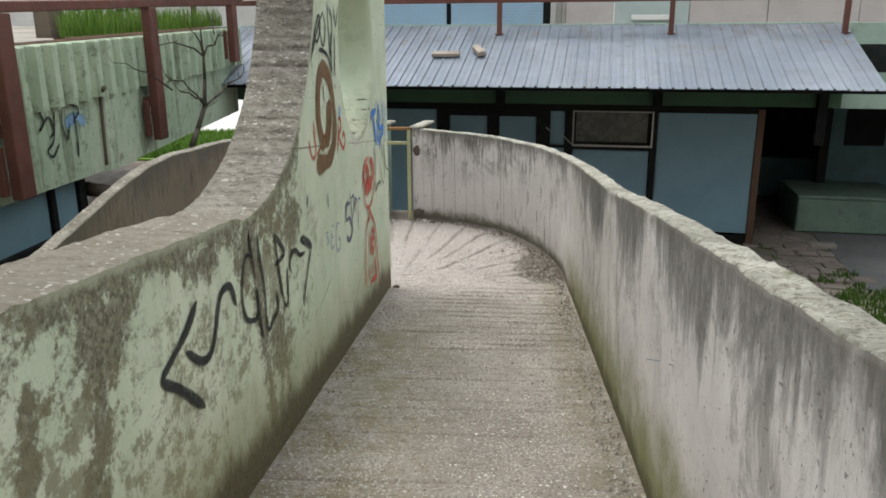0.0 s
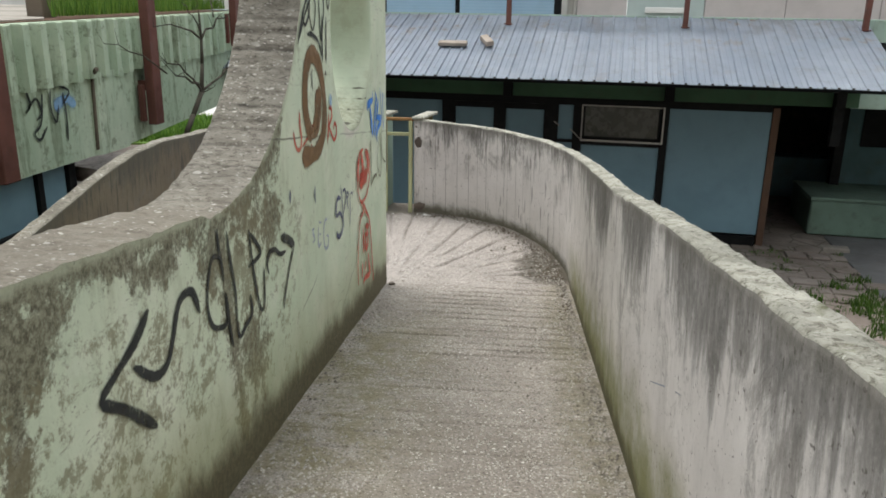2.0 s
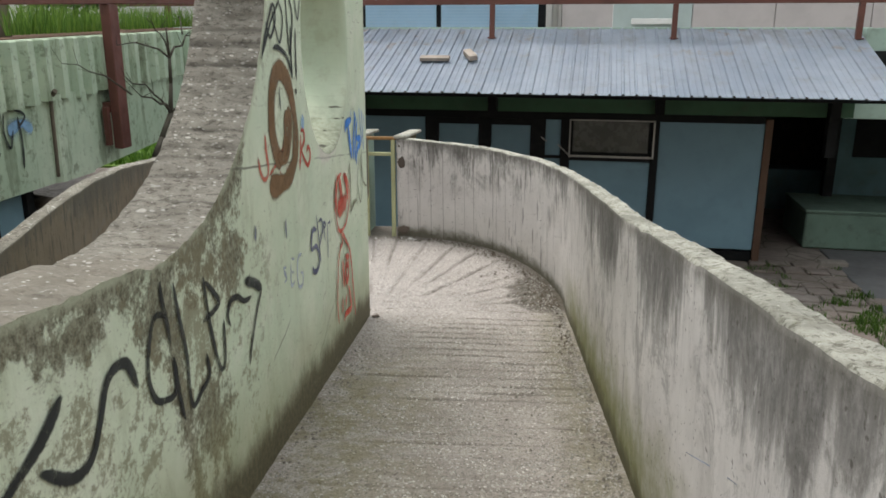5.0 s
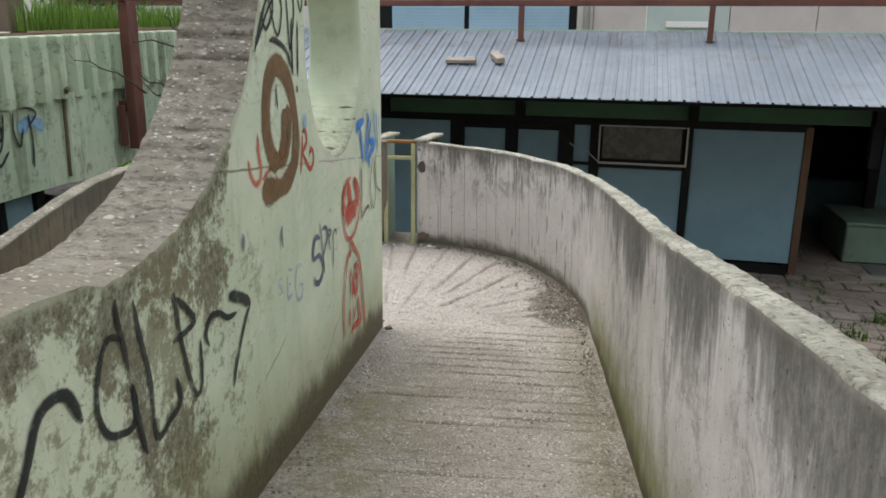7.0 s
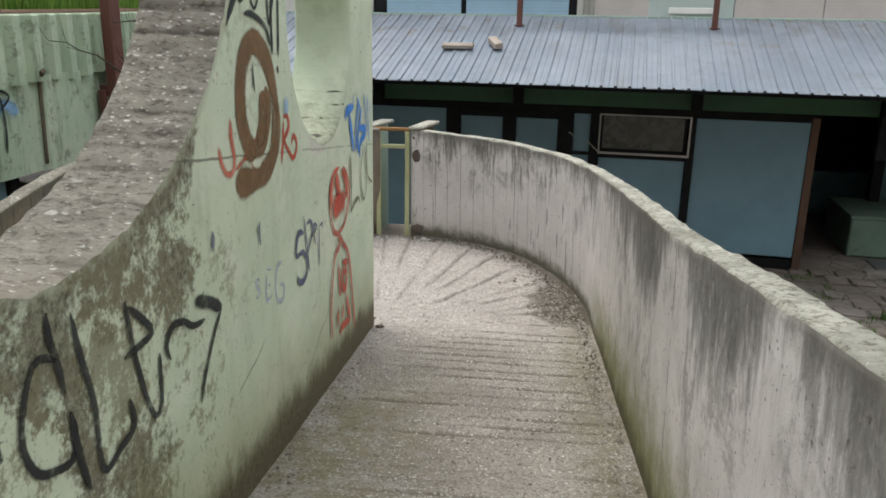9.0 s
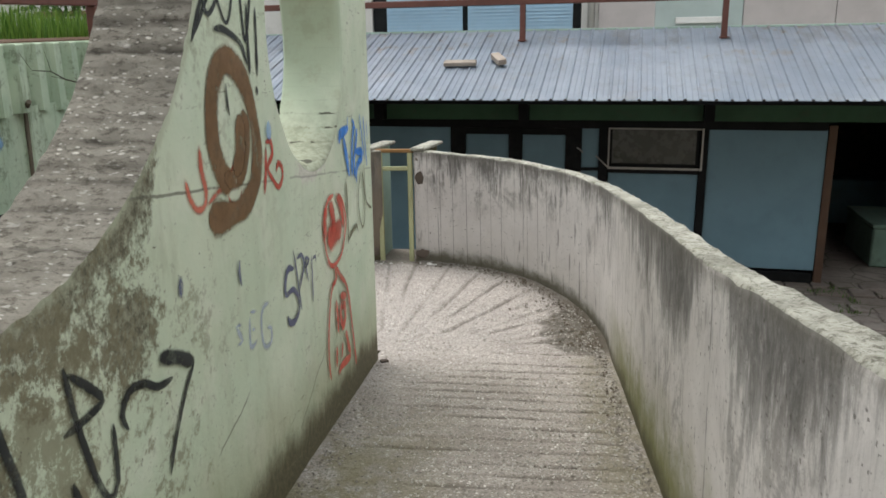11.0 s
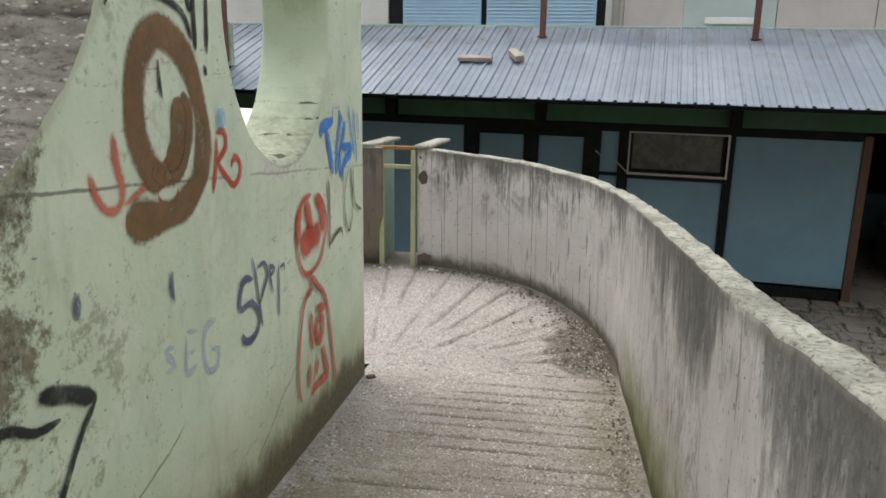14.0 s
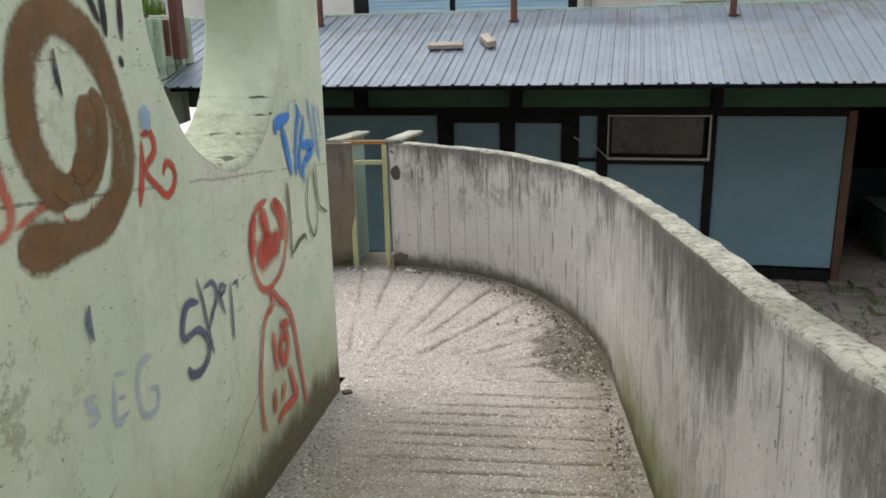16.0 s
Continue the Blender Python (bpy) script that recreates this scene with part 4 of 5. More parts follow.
for lo, hi in (((-0.47, -0.275), (0.70, -0.245)), ((-0.47, 0.235), (0.70, 0.255)), ((0.675, -0.245), (0.70, 0.235)), ((-0.47, -0.245), (-0.45, 0.235))):
    part("window_frame", boxed((lo[0], VF - 0.095, lo[1]), (hi[0], VF - 0.072, hi[1]), 0.002), M_SILVER, window)
bm = bmesh.new()
rod(bm, (-0.62, VF - 0.13, -0.10), (-0.44, VF - 0.13, -0.27), 0.008)
rod(bm, (-0.86, VF - 0.13, 0.0), (-0.78, VF - 0.13, -0.06), 0.008)
part("stay", bm, M_SILVER, window, "bent aluminium window stay")

# roof of ribbed sheets, sloping towards the yard
roof = empty("porch_roof", label="galvanised ribbed sheet roof with rust marks", category="roof", kind="structure")
roof.matrix_world = BUILD
V0, Z0, V1, Z1 = 10.07, 0.70, 12.25, 1.475
PITCH = 0.1545


def sheet(u0, ribs):
    bm = bmesh.new()
    prof = []
    for i in range(ribs):
        u = u0 + i * PITCH
        prof += [(u, 0.0), (u + 0.010, 0.018), (u + 0.030, 0.018), (u + 0.040, 0.0), (u + 0.095, 0.0), (u + 0.10, 0.005), (u + 0.108, 0.0)]
    prof.append((u0 + ribs * PITCH + 0.004, 0.001))
    rows = []
    ragged = random.Random(int(u0 * 100)).uniform(-0.012, 0.012)
    for k in range(9):
        f = k / 8
        rows.append([bm.verts.new((u, V0 + (V1 - V0) * f + (ragged if k == 0 else 0), Z0 + (Z1 - Z0) * f + h + 0.007 * noise.noise(Vector((u * 1.5, f * 4, u0))))) for u, h in prof])
    for a, b in zip(rows, rows[1:]):
        for i in range(len(a) - 1):
            bm.faces.new((a[i], a[i + 1], b[i + 1], b[i]))
    bmesh.ops.solidify(bm, geom=list(bm.faces), thickness=0.003)
    return part("roof_sheet", bm, M_SHEET, roof)


u = -2.77 - PITCH * 6 * 7
while u < 2.7:
    sheet(u, 6)
    u += PITCH * 6
sheet(u, 3)
part("upstand", boxed((-10.0, 12.26, 1.38), (3.45, 12.34, 1.50), 0.006), M_MINT, roof, "chipped mint upstand behind the roof sheets")
part("eave_beam", boxed((-9.3, 10.25, 0.645), (3.35, 10.36, 0.68), 0.004), M_BLACK, roof)
# unseen lining added under the sheets, dark to hold down light in the porch
bm = boxed((-9.3, 10.37, 0.68), (3.35, VF + 0.06, 0.70), 0.0)
for v in bm.verts:
    v.co.z += (v.co.y - 10.37) * 0.06
part("unseen_soffit", bm, M_BROKEN, roof)

# upper wall behind the roof
upper = empty("wall_upper", label="upper storey wall with light blue blinds and pale render", category="wall", kind="structure")
upper.matrix_world = BUILD
VU = 12.9
part("terrace_deck", boxed((-12.0, 12.35, 1.2), (12.0, VU, 1.40), 0.0), M_PALE, upper)
part("render", boxed((-0.70, VU, 1.2), (0.05, VU + 0.2, 4.2), 0.0), M_PINK, upper)
part("render", boxed((0.055, VU + 0.01, 1.2), (1.18, VU + 0.2, 4.2), 0.0), M_TEAL, upper, "pale teal wall panel")
for a, b in ((1.19, 2.32), (2.33, 3.6), (3.61, 4.9), (4.91, 9.0)):
    part("render", boxed((a, VU + 0.003, 1.2), (b, VU + 0.2, 4.2), 0.004), M_PINK, upper, "pale pink wall panel")
part("frame", boxed((-4.0, VU + 0.06, 1.2), (-0.95, VU + 0.25, 4.2), 0.0), M_BLACK, upper)
part("render", boxed((-12.0, VU + 0.02, 1.2), (-4.01, VU + 0.25, 4.2), 0.0), M_PALE, upper, "white rendered wall")
part("render", boxed((-0.94, VU + 0.02, 1.2), (-0.71, VU + 0.2, 4.2), 0.0), M_PALE, upper)
for a, b in ((-3.78, -2.64), (-2.56, -1.06)):
    blind = part("blind", boxed((a, VU + 0.02, 1.50), (b, VU + 0.05, 3.0), 0.004), M_SKYBLIND, upper, "light blue slatted window blind")
    for i in range(24):
        bm = boxed((a + 0.005, VU + 0.0, 1.53 + 0.047 * i), (b - 0.005, VU + 0.022, 1.548 + 0.047 * i), 0.0)
        part("slat", bm, M_SLAT, blind)
pipe_bm = bmesh.new()
rod(pipe_bm, (-0.80, VU - 0.06, 1.401), (-0.80, VU - 0.06, 4.0), 0.05, sides=12)
pipe = tagged(part("downpipe", pipe_bm, M_SILVER, smooth=True), "grey metal downpipe against the upper wall", "pipe")
pipe.matrix_world = BUILD
ledge = tagged(part("sill_box", boxed((0.32, VU - 0.16, 1.55), (0.92, VU - 0.001, 1.63), 0.008), M_LITTER), "white painted sill box on the upper wall", "sill")
ledge.matrix_world = BUILD

# rail over the roof
rail = empty("terrace_railing", label="brown steel railing standing on the porch roof", category="railing")
rail.matrix_world = BUILD
for u in (-6.6, -4.1, -1.62, 0.86, 3.17):
    post = part("post", boxed((u - 0.035, 11.86, 1.32), (u + 0.035, 11.94, 1.80), 0.006), M_BROWN, rail)
    part("foot_plate", boxed((u - 0.06, 11.84, 1.345), (u + 0.06, 11.96, 1.362), 0.003), M_BROWN, post)
part("top_rail", boxed((-9.0, 11.86, 1.80), (6.0, 11.94, 1.88), 0.006), M_BROWN, rail)


def roof_scrap(name, place, turn, size, material, label):
    ob = part(name, boxed((-size[0] / 2, -size[1] / 2, 0), (size[0] / 2, size[1] / 2, size[2]), 0.006), material)
    tilt = math.degrees(math.atan2(Z1 - Z0, V1 - V0))
    ob.matrix_world = BUILD @ pose(place[0], place[1], Z0 + (place[1] - V0) * (Z1 - Z0) / (V1 - V0) + 0.027) @ pose(0, 0, 0, tilt) @ pose(0, 0, 0, 0, 0, turn)
    return tagged(ob, label, "plank")


roof_scrap("plank", (-2.26, 11.02), 1, (0.40, 0.10, 0.05), M_PLANK, "short weathered plank lying on the sheet roof")
roof_scrap("plank", (-1.80, 11.12), -62, (0.28, 0.11, 0.07), M_PLANK, "pale timber offcut lying askew on the sheet roof")

# ---- the wing beside the lower flight ----
wing = empty("wall_wing", label="pale green stained concrete balcony band with ribbed upper part", category="balcony wall", kind="structure")
XW = -3.93
WING_END = 11.3


def wing_line(z, rise):
    return lambda y: z + rise * (y - 5.9)


W_MID, W_TOP = wing_line(0.79, 0.034), wing_line(1.29, 0.032)


def wing_band():
    bm = bmesh.new()
    rows = []
    for y in np.arange(0.0, WING_END + 0.01, 0.05):
        low = 0.085 if y < 7.8 else 0.085 + 0.055 * (y - 7.8)
        jog = 0.05 if 7.28 < y < 7.9 else 0.0  # a shallow pilaster
        row = [bm.verts.new((XW - 0.5, y, low)), bm.verts.new((XW + jog, y, low))]
        for f in (0.3, 0.6, 1.0):
            row.append(bm.verts.new((XW + jog + 0.006 * noise.noise(Vector((0, y * 2, f * 3))), y, low + (W_MID(y) + 0.02 - low) * f)))
        rows.append(row)
    for a, b in zip(rows, rows[1:]):
        for k in range(4):
            bm.faces.new((a[k], a[k + 1], b[k + 1], b[k]))
    bm.faces.new(rows[-1])
    part("lower_band", bm, M_BAND, wing)
    bm = bmesh.new()
    rows, y, i = [], 0.0, 0
    while y < WING_END:
        off = 0.012 if i % 2 else 0.085
        for yy in (y, y + 0.085):
            rows.append([bm.verts.new((XW, yy, W_MID(yy) - 0.02)), bm.verts.new((XW + off, yy, W_MID(yy) - 0.03 + 0.035 * noise.noise(Vector((yy * 2, 0, 0))))), bm.verts.new((XW + off, yy, W_TOP(yy) - 0.012)), bm.verts.new((XW + off - 0.015, yy, W_TOP(yy))), bm.verts.new((XW - 0.3, yy, W_TOP(yy)))])
        y += 0.12
        i += 1
    for a, b in zip(rows, rows[1:]):
        for k in range(4):
            bm.faces.new((a[k], a[k + 1], b[k + 1], b[k]))
    bm.faces.new(rows[-1])
    part("ribbed_band", bm, M_BAND, wing, "vertically ribbed stained concrete band")


wing_band()
bm = bmesh.new()
rod(bm, (XW + 0.02, 7.27, 0.14), (XW + 0.04, 7.27, 0.84), 0.016)
rod(bm, (XW + 0.04, 7.27, 0.84), (XW + 0.13, 7.20, 0.90), 0.02)
part("drain", bm, M_DEBRIS, wing, "rusty drain pipe bent under the ribs")
bm = boxed((XW - 16, 0.0, 0.9), (XW - 0.06, WING_END - 0.05, 1.0), 0.0)
for v in bm.verts:
    if v.co.z > 0.95:
        v.co.z = W_TOP(v.co.y) + (0.008 if v.co.x > XW - 5 else 0.10)
part("terrace_soil", bm, M_SOIL, wing, "brown soil of the planted terrace")
bm = bmesh.new()
top = []
for gx, gy in ((-4.06, 3.0), (-4.06, 6.9), (-6.75, 11.2), (-14.0, 11.2), (-14.0, 3.0)):
    top.append(bm.verts.new((gx, gy, W_TOP(gy) + 0.02 + 0.0058 * (XW - 0.06 - gx))))
lid = bm.faces.new(top)
g = bmesh.ops.extrude_face_region(bm, geom=[lid])
bmesh.ops.translate(bm, vec=(0, 0, -0.05), verts=[v for v in g["geom"] if isinstance(v, bmesh.types.BMVert)])
part("terrace_gravel", bm, M_STONE, wing, "pale trodden gravel on the terrace")
# rooms under the wing; the back wall's near-black colour stands for their dimness
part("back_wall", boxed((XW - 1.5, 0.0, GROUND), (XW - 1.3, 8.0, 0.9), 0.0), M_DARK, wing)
for a, b in ((4.2, 5.55), (5.68, 6.52), (6.6, 7.0)):
    part("panel", boxed((XW - 0.22, a, -1.5), (XW - 0.18, b, 0.07), 0.004), M_PANEL, wing, "blue panel under the balcony band")
for a, b in ((5.55, 5.68), (6.52, 6.6), (7.0, 7.12)):
    part("frame_bar", boxed((XW - 0.26, a, -1.65), (XW - 0.14, b, 0.07), 0.004), M_BLACK, wing)
part("frame_bar", boxed((XW - 0.24, 4.2, -1.69), (XW - 0.13, 7.12, -0.40), 0.004), M_BLACK, wing)
bm = bmesh.new()
rod(bm, (XW - 0.3, 7.30, -0.10), (XW + 0.06, 7.25, -0.13), 0.075, 0.065, 12)
stub = tagged(part("pipe_stub", bm, M_BROKEN, smooth=True), "grey concrete pipe stub under the balcony", "pipe")

wing_rail = empty("wing_railing", label="brown steel posts and rail outside the balcony band", category="railing")
for y, zb in ((3.4, 0.05), (5.74, 0.13), (8.31, 0.26), (10.91, 1.0)):
    crown = 1.55 + 0.043 * (y - 5.85)
    post = part("post", boxed((XW + 0.085, y - 0.095, zb), (XW + 0.18, y + 0.095, crown), 0.008), M_BROWN, wing_rail)
    part("bracket", boxed((XW - 0.02, y - 0.08, 0.62 if zb < 0.5 else 1.05), (XW + 0.084, y + 0.08, 0.72 if zb < 0.5 else 1.12), 0.004), M_BROWN, post)
    part("back_plate", boxed((XW + 0.03, y - 0.16, zb + 0.04), (XW + 0.084, y - 0.10, zb + 0.42), 0.004), M_BROWN, post)
bm = boxed((XW + 0.09, 0.5, 1.552), (XW + 0.18, 11.3, 1.637), 0.008)
for v in bm.verts:
    v.co.z += 0.043 * (v.co.y - 5.85)
part("top_rail", bm, M_BROWN, wing_rail)

# plain unseen walls added behind and beside the yard to block low sky light
part("render", boxed((-12, -3.7, GROUND), (14, -3.5, 9.0), 0.0), M_PINK, tagged(empty("unseen_wall_behind"), "unseen pale wall added to block low sky light", "wall", kind="structure"))
part("render", boxed((13.0, -3.49, GROUND), (13.2, 30.0, 6.0), 0.0), M_PINK, tagged(empty("unseen_wall_side"), "unseen pale wall added to block low sky light", "wall", kind="structure"))

# ---- graffiti on the fin ----
def smooth_line(points, step=0.02):
    """Catmull-Rom line through the points."""
    ps = [Vector(p) for p in points]
    ps = [ps[0] * 2 - ps[1]] + ps + [ps[-1] * 2 - ps[-2]]
    out = []
    for i in range(1, len(ps) - 2):
        a, b, c, d = ps[i - 1:i + 3]
        n = max(2, int((c - b).length / step))
        for k in range(n):
            t = k / n
            out.append(0.5 * ((2 * b) + (c - a) * t + (2 * a - 5 * b + 4 * c - d) * t * t + (3 * b - a - 3 * c + d) * t ** 3))
    out.append(ps[-2])
    return out


def ribbon(bm, lay, line, width, x, seed=0):
    """A flat sprayed stroke on a wall of constant x; side runs from 0 in the middle to 1 at its rims."""
    rows = []
    n = len(line)
    for i, p in enumerate(line):
        d = (line[min(i + 1, n - 1)] - line[max(i - 1, 0)])
        d = d.normalized() if d.length > 0 else Vector((1, 0))
        nrm = Vector((-d.y, d.x))
        w = width * 0.68 * (0.9 + 0.3 * noise.noise(Vector((i * 0.15, seed, 0))))
        ends = min(1.0, 0.45 + i * 0.3, 0.45 + (n - 1 - i) * 0.3)
        row = []
        for k, f in enumerate((-1, -0.5, 0, 0.5, 1)):
            q = p + nrm * w * f * ends
            v = bm.verts.new((x, q.x, q.y))
            v[lay] = abs(f) if 0 < i < n - 1 else max(abs(f), 0.8)
            row.append(v)
        rows.append(row)
    for a, b in zip(rows, rows[1:]):
        for k in range(4):
            bm.faces.new((a[k], a[k + 1], b[k + 1], b[k]))


LAYER = [0]


def graffiti(name, strokes, material, label, wall_x=FINX, parent=None, grow=1.0):
    bm = bmesh.new()
    lay = bm.verts.layers.float.new("side")
    for i, (w, pts) in enumerate(strokes):
        LAYER[0] += 1
        line = smooth_line(pts) if len(pts[0]) == 2 else pts
        ribbon(bm, lay, line, w * grow, wall_x + 0.0015 + 0.00012 * LAYER[0], i * 3.3)
    return part(name, bm, material, parent or FIN, label)


def patch(name, cy, cz, ry, rz, material, label):
    """A sprayed oval."""
    bm = bmesh.new()
    lay = bm.verts.layers.float.new("side")
    LAYER[0] += 1
    x = FINX + 0.0015 + 0.00012 * LAYER[0]
    rings = [(0.0, 0.0), (0.6, 0.3), (0.85, 0.55), (1.0, 1.0)]
    rows = []
    for f, s in rings[1:]:
        row = []
        for i in range(36):
            a = i * math.tau / 36
            z = cz + rz * f * math.sin(a)
            y = cy + ry * f * math.cos(a)
            v = bm.verts.new((x, y, z))
            v[lay] = s
            row.append(v)
        rows.append(row)
    c = bm.verts.new((x, cy, cz))
    for i in range(36):
        j = (i + 1) % 36
        bm.faces.new((c, rows[0][i], rows[0][j]))
        for a, b in zip(rows, rows[1:]):
            bm.faces.new((a[i], b[i], b[j], a[j]))
    return part(name, bm, material, FIN, label)


BLACK = [
    (0.035, [(2.13, 0.62), (2.04, 0.56), (1.91, 0.51), (1.86, 0.48), (1.97, 0.40), (2.12, 0.27)]),
    (0.032, [(2.02, 0.50), (2.13, 0.42), (2.21, 0.42), (2.26, 0.48), (2.32, 0.57), (2.41, 0.57), (2.46, 0.48)]),
    (0.03, [(2.64, 0.71), (2.64, 0.66), (2.66, 0.58), (2.67, 0.51)]),
    (0.022, [(2.65, 0.6), (2.62, 0.62), (2.58, 0.62), (2.54, 0.56), (2.52, 0.48), (2.55, 0.4), (2.61, 0.37), (2.67, 0.36), (2.69, 0.41), (2.68, 0.47)]),
    (0.024, [(2.68, 0.47), (2.69, 0.38), (2.72, 0.25)]),
    (0.022, [(2.72, 0.68), (2.74, 0.57), (2.77, 0.44), (2.78, 0.27), (2.86, 0.28), (2.93, 0.3), (2.92, 0.38)]),
    (0.02, [(2.94, 0.63), (2.96, 0.5), (3.0, 0.35), (3.04, 0.27), (3.08, 0.29), (3.09, 0.43)]),
    (0.024, [(2.95, 0.61), (3.02, 0.55), (3.06, 0.5), (2.98, 0.49), (2.91, 0.49)]),
    (0.024, [(3.15, 0.38), (3.13, 0.43), (3.17, 0.47), (3.24, 0.46), (3.31, 0.42), (3.39, 0.41)]),
    (0.055, [(3.33, 0.49), (3.43, 0.45), (3.52, 0.4)]),
    (0.02, [(3.52, 0.4), (3.45, 0.34), (3.36, 0.23), (3.32, 0.16)]),
]
SCRIBBLE = [
    (0.016, [(3.72, 1.29), (3.85, 1.41), (3.99, 1.50)]),
    (0.018, [(3.70, 1.27), (3.79, 1.39), (3.89, 1.48), (3.92, 1.42), (3.83, 1.35), (3.78, 1.41)]),
    (0.016, [(3.86, 1.48), (3.96, 1.33), (4.03, 1.43), (3.97, 1.50)]),
    (0.018, [(4.09, 1.55), (4.10, 1.39), (4.12, 1.28), (4.19, 1.44), (4.13, 1.53)]),
    (0.014, [(4.23, 1.54), (4.28, 1.43), (4.34, 1.53)]),
    (0.022, [(4.15, 1.40), (4.14, 1.29), (4.14, 1.17)]),
    (0.02, [(4.23, 1.39), (4.22, 1.27), (4.21, 1.16)]),
    (0.03, [(4.19, 1.13), (4.20, 1.10)]),
    (0.022, [(3.86, 1.31), (3.94, 1.31), (4.07, 1.27), (4.12, 1.20)]),
    (0.022, [(3.92, 1.15), (3.92, 1.10), (3.93, 1.05)]),
]
RED = [
    (0.032, [(3.69, 0.99), (3.69, 0.92), (3.71, 0.85), (3.69, 0.81), (3.64, 0.81), (3.6, 0.85), (3.58, 0.91)]),
    (0.022, [(3.71, 0.81), (3.78, 0.83), (3.86, 0.85), (3.96, 0.91)]),
    (0.02, [(3.87, 0.82), (3.89, 0.78), (3.96, 0.77), (3.99, 0.82)]),
    (0.026, [(4.2, 0.75), (4.23, 0.83), (4.25, 0.92)]),
    (0.028, [(4.24, 0.93), (4.3, 0.93), (4.31, 0.88), (4.25, 0.84), (4.3, 0.79), (4.36, 0.75), (4.41, 0.78), (4.41, 0.82), (4.37, 0.84), (4.34, 0.81)]),
]
BLUE = [
    (0.05, [(5.31, 0.8), (5.32, 0.84), (5.39, 0.85), (5.51, 0.86)]),
    (0.052, [(5.39, 0.83), (5.44, 0.73), (5.47, 0.66), (5.49, 0.61)]),
    (0.036, [(5.6, 0.9), (5.67, 0.83)]),
    (0.04, [(5.64, 0.87), (5.57, 0.74), (5.55, 0.6)]),
    (0.036, [(5.71, 0.84), (5.66, 0.75), (5.61, 0.67), (5.62, 0.58)]),
    (0.045, [(5.65, 0.72), (5.79, 0.7), (5.8, 0.67), (5.72, 0.65), (5.66, 0.62), (5.65, 0.55)]),
    (0.016, [(5.5, 0.92), (5.48, 0.84)]),
    (0.02, [(5.78, 0.91), (5.81, 0.81), (5.87, 0.65)]),
    (0.02, [(5.87, 0.89), (5.9, 0.74), (5.93, 0.6)]),
    (0.016, [(5.95, 0.86), (5.97, 0.74)]),
]
OLIVE = [
    (0.028, [(5.4, 0.6), (5.41, 0.52), (5.41, 0.4), (5.4, 0.27)]),
    (0.024, [(5.41, 0.29), (5.52, 0.32), (5.61, 0.32), (5.63, 0.28)]),
    (0.018, [(5.75, 0.6), (5.68, 0.49), (5.68, 0.38), (5.75, 0.28), (5.82, 0.34), (5.83, 0.46), (5.79, 0.6)]),
    (0.018, [(5.84, 0.62), (5.86, 0.43), (5.93, 0.37), (6.01, 0.34)]),
]
VIOLET = [
    (0.035, [(3.49, 0.66), (3.48, 0.60)]),
    (0.03, [(4.47, 0.4), (4.4, 0.42), (4.36, 0.39), (4.35, 0.33), (4.45, 0.32), (4.51, 0.26), (4.5, 0.21), (4.43, 0.19), (4.37, 0.21), (4.36, 0.24)]),
    (0.022, [(4.47, 0.48), (4.5, 0.39), (4.52, 0.29), (4.54, 0.2)]),
    (0.022, [(4.51, 0.43), (4.58, 0.43), (4.61, 0.38), (4.56, 0.33), (4.52, 0.29)]),
    (0.018, [(4.62, 0.36), (4.68, 0.38), (4.63, 0.4), (4.64, 0.34), (4.66, 0.29)]),
    (0.016, [(4.72, 0.39), (4.72, 0.32), (4.71, 0.18)]),
    (0.018, [(4.73, 0.37), (4.78, 0.37), (4.78, 0.34)]),
    (0.026, [(3.91, 0.59), (3.9, 0.55), (3.91, 0.5)]),
]
LILAC = [
    (0.03, [(3.9, 0.37), (3.85, 0.38), (3.89, 0.32), (3.84, 0.32)]),
    (0.03, [(3.97, 0.38), (3.96, 0.27), (4.03, 0.27)]),
    (0.028, [(3.97, 0.39), (4.04, 0.37)]),
    (0.028, [(3.97, 0.33), (4.02, 0.31)]),
    (0.03, [(4.17, 0.36), (4.1, 0.36), (4.07, 0.3), (4.09, 0.22), (4.16, 0.21), (4.17, 0.26), (4.12, 0.28)]),
]
FIGURE = [
    (0.022, [(5.09, 0.24), (5.11, 0.17), (5.03, 0.15)]),
    (0.024, [(5.11, 0.23), (5.19, 0.16), (5.29, 0.09), (5.35, -0.01), (5.39, -0.17), (5.43, -0.32), (5.45, -0.43)]),
    (0.022, [(5.08, 0.17), (5.0, 0.12), (4.94, 0.0), (4.91, -0.12), (4.91, -0.22), (4.93, -0.29)]),
    (0.032, [(5.09, 0.07), (5.1, -0.03), (5.11, -0.12)]),
    (0.03, [(5.17, 0.06), (5.3, 0.02)]),
    (0.034, [(5.2, 0.03), (5.16, -0.04), (5.2, -0.11), (5.25, -0.08), (5.25, -0.01), (5.19, -0.02)]),
    (0.03, [(5.06, -0.16), (5.04, -0.27)]),
    (0.034, [(5.25, -0.15), (5.29, -0.25), (5.32, -0.32), (5.22, -0.31), (5.11, -0.3), (5.08, -0.33)]),
    (0.026, [(5.18, -0.18), (5.14, -0.26)]),
]
graffiti("tag", LILAC, P_LILAC, "faded lilac sprayed letters")
graffiti("tag", RED[:3], P_FADED, "faded red sprayed letter behind a brown spiral", grow=1.15)
graffiti("tag", RED[3:], P_RED, "red sprayed letters beside a brown spiral")
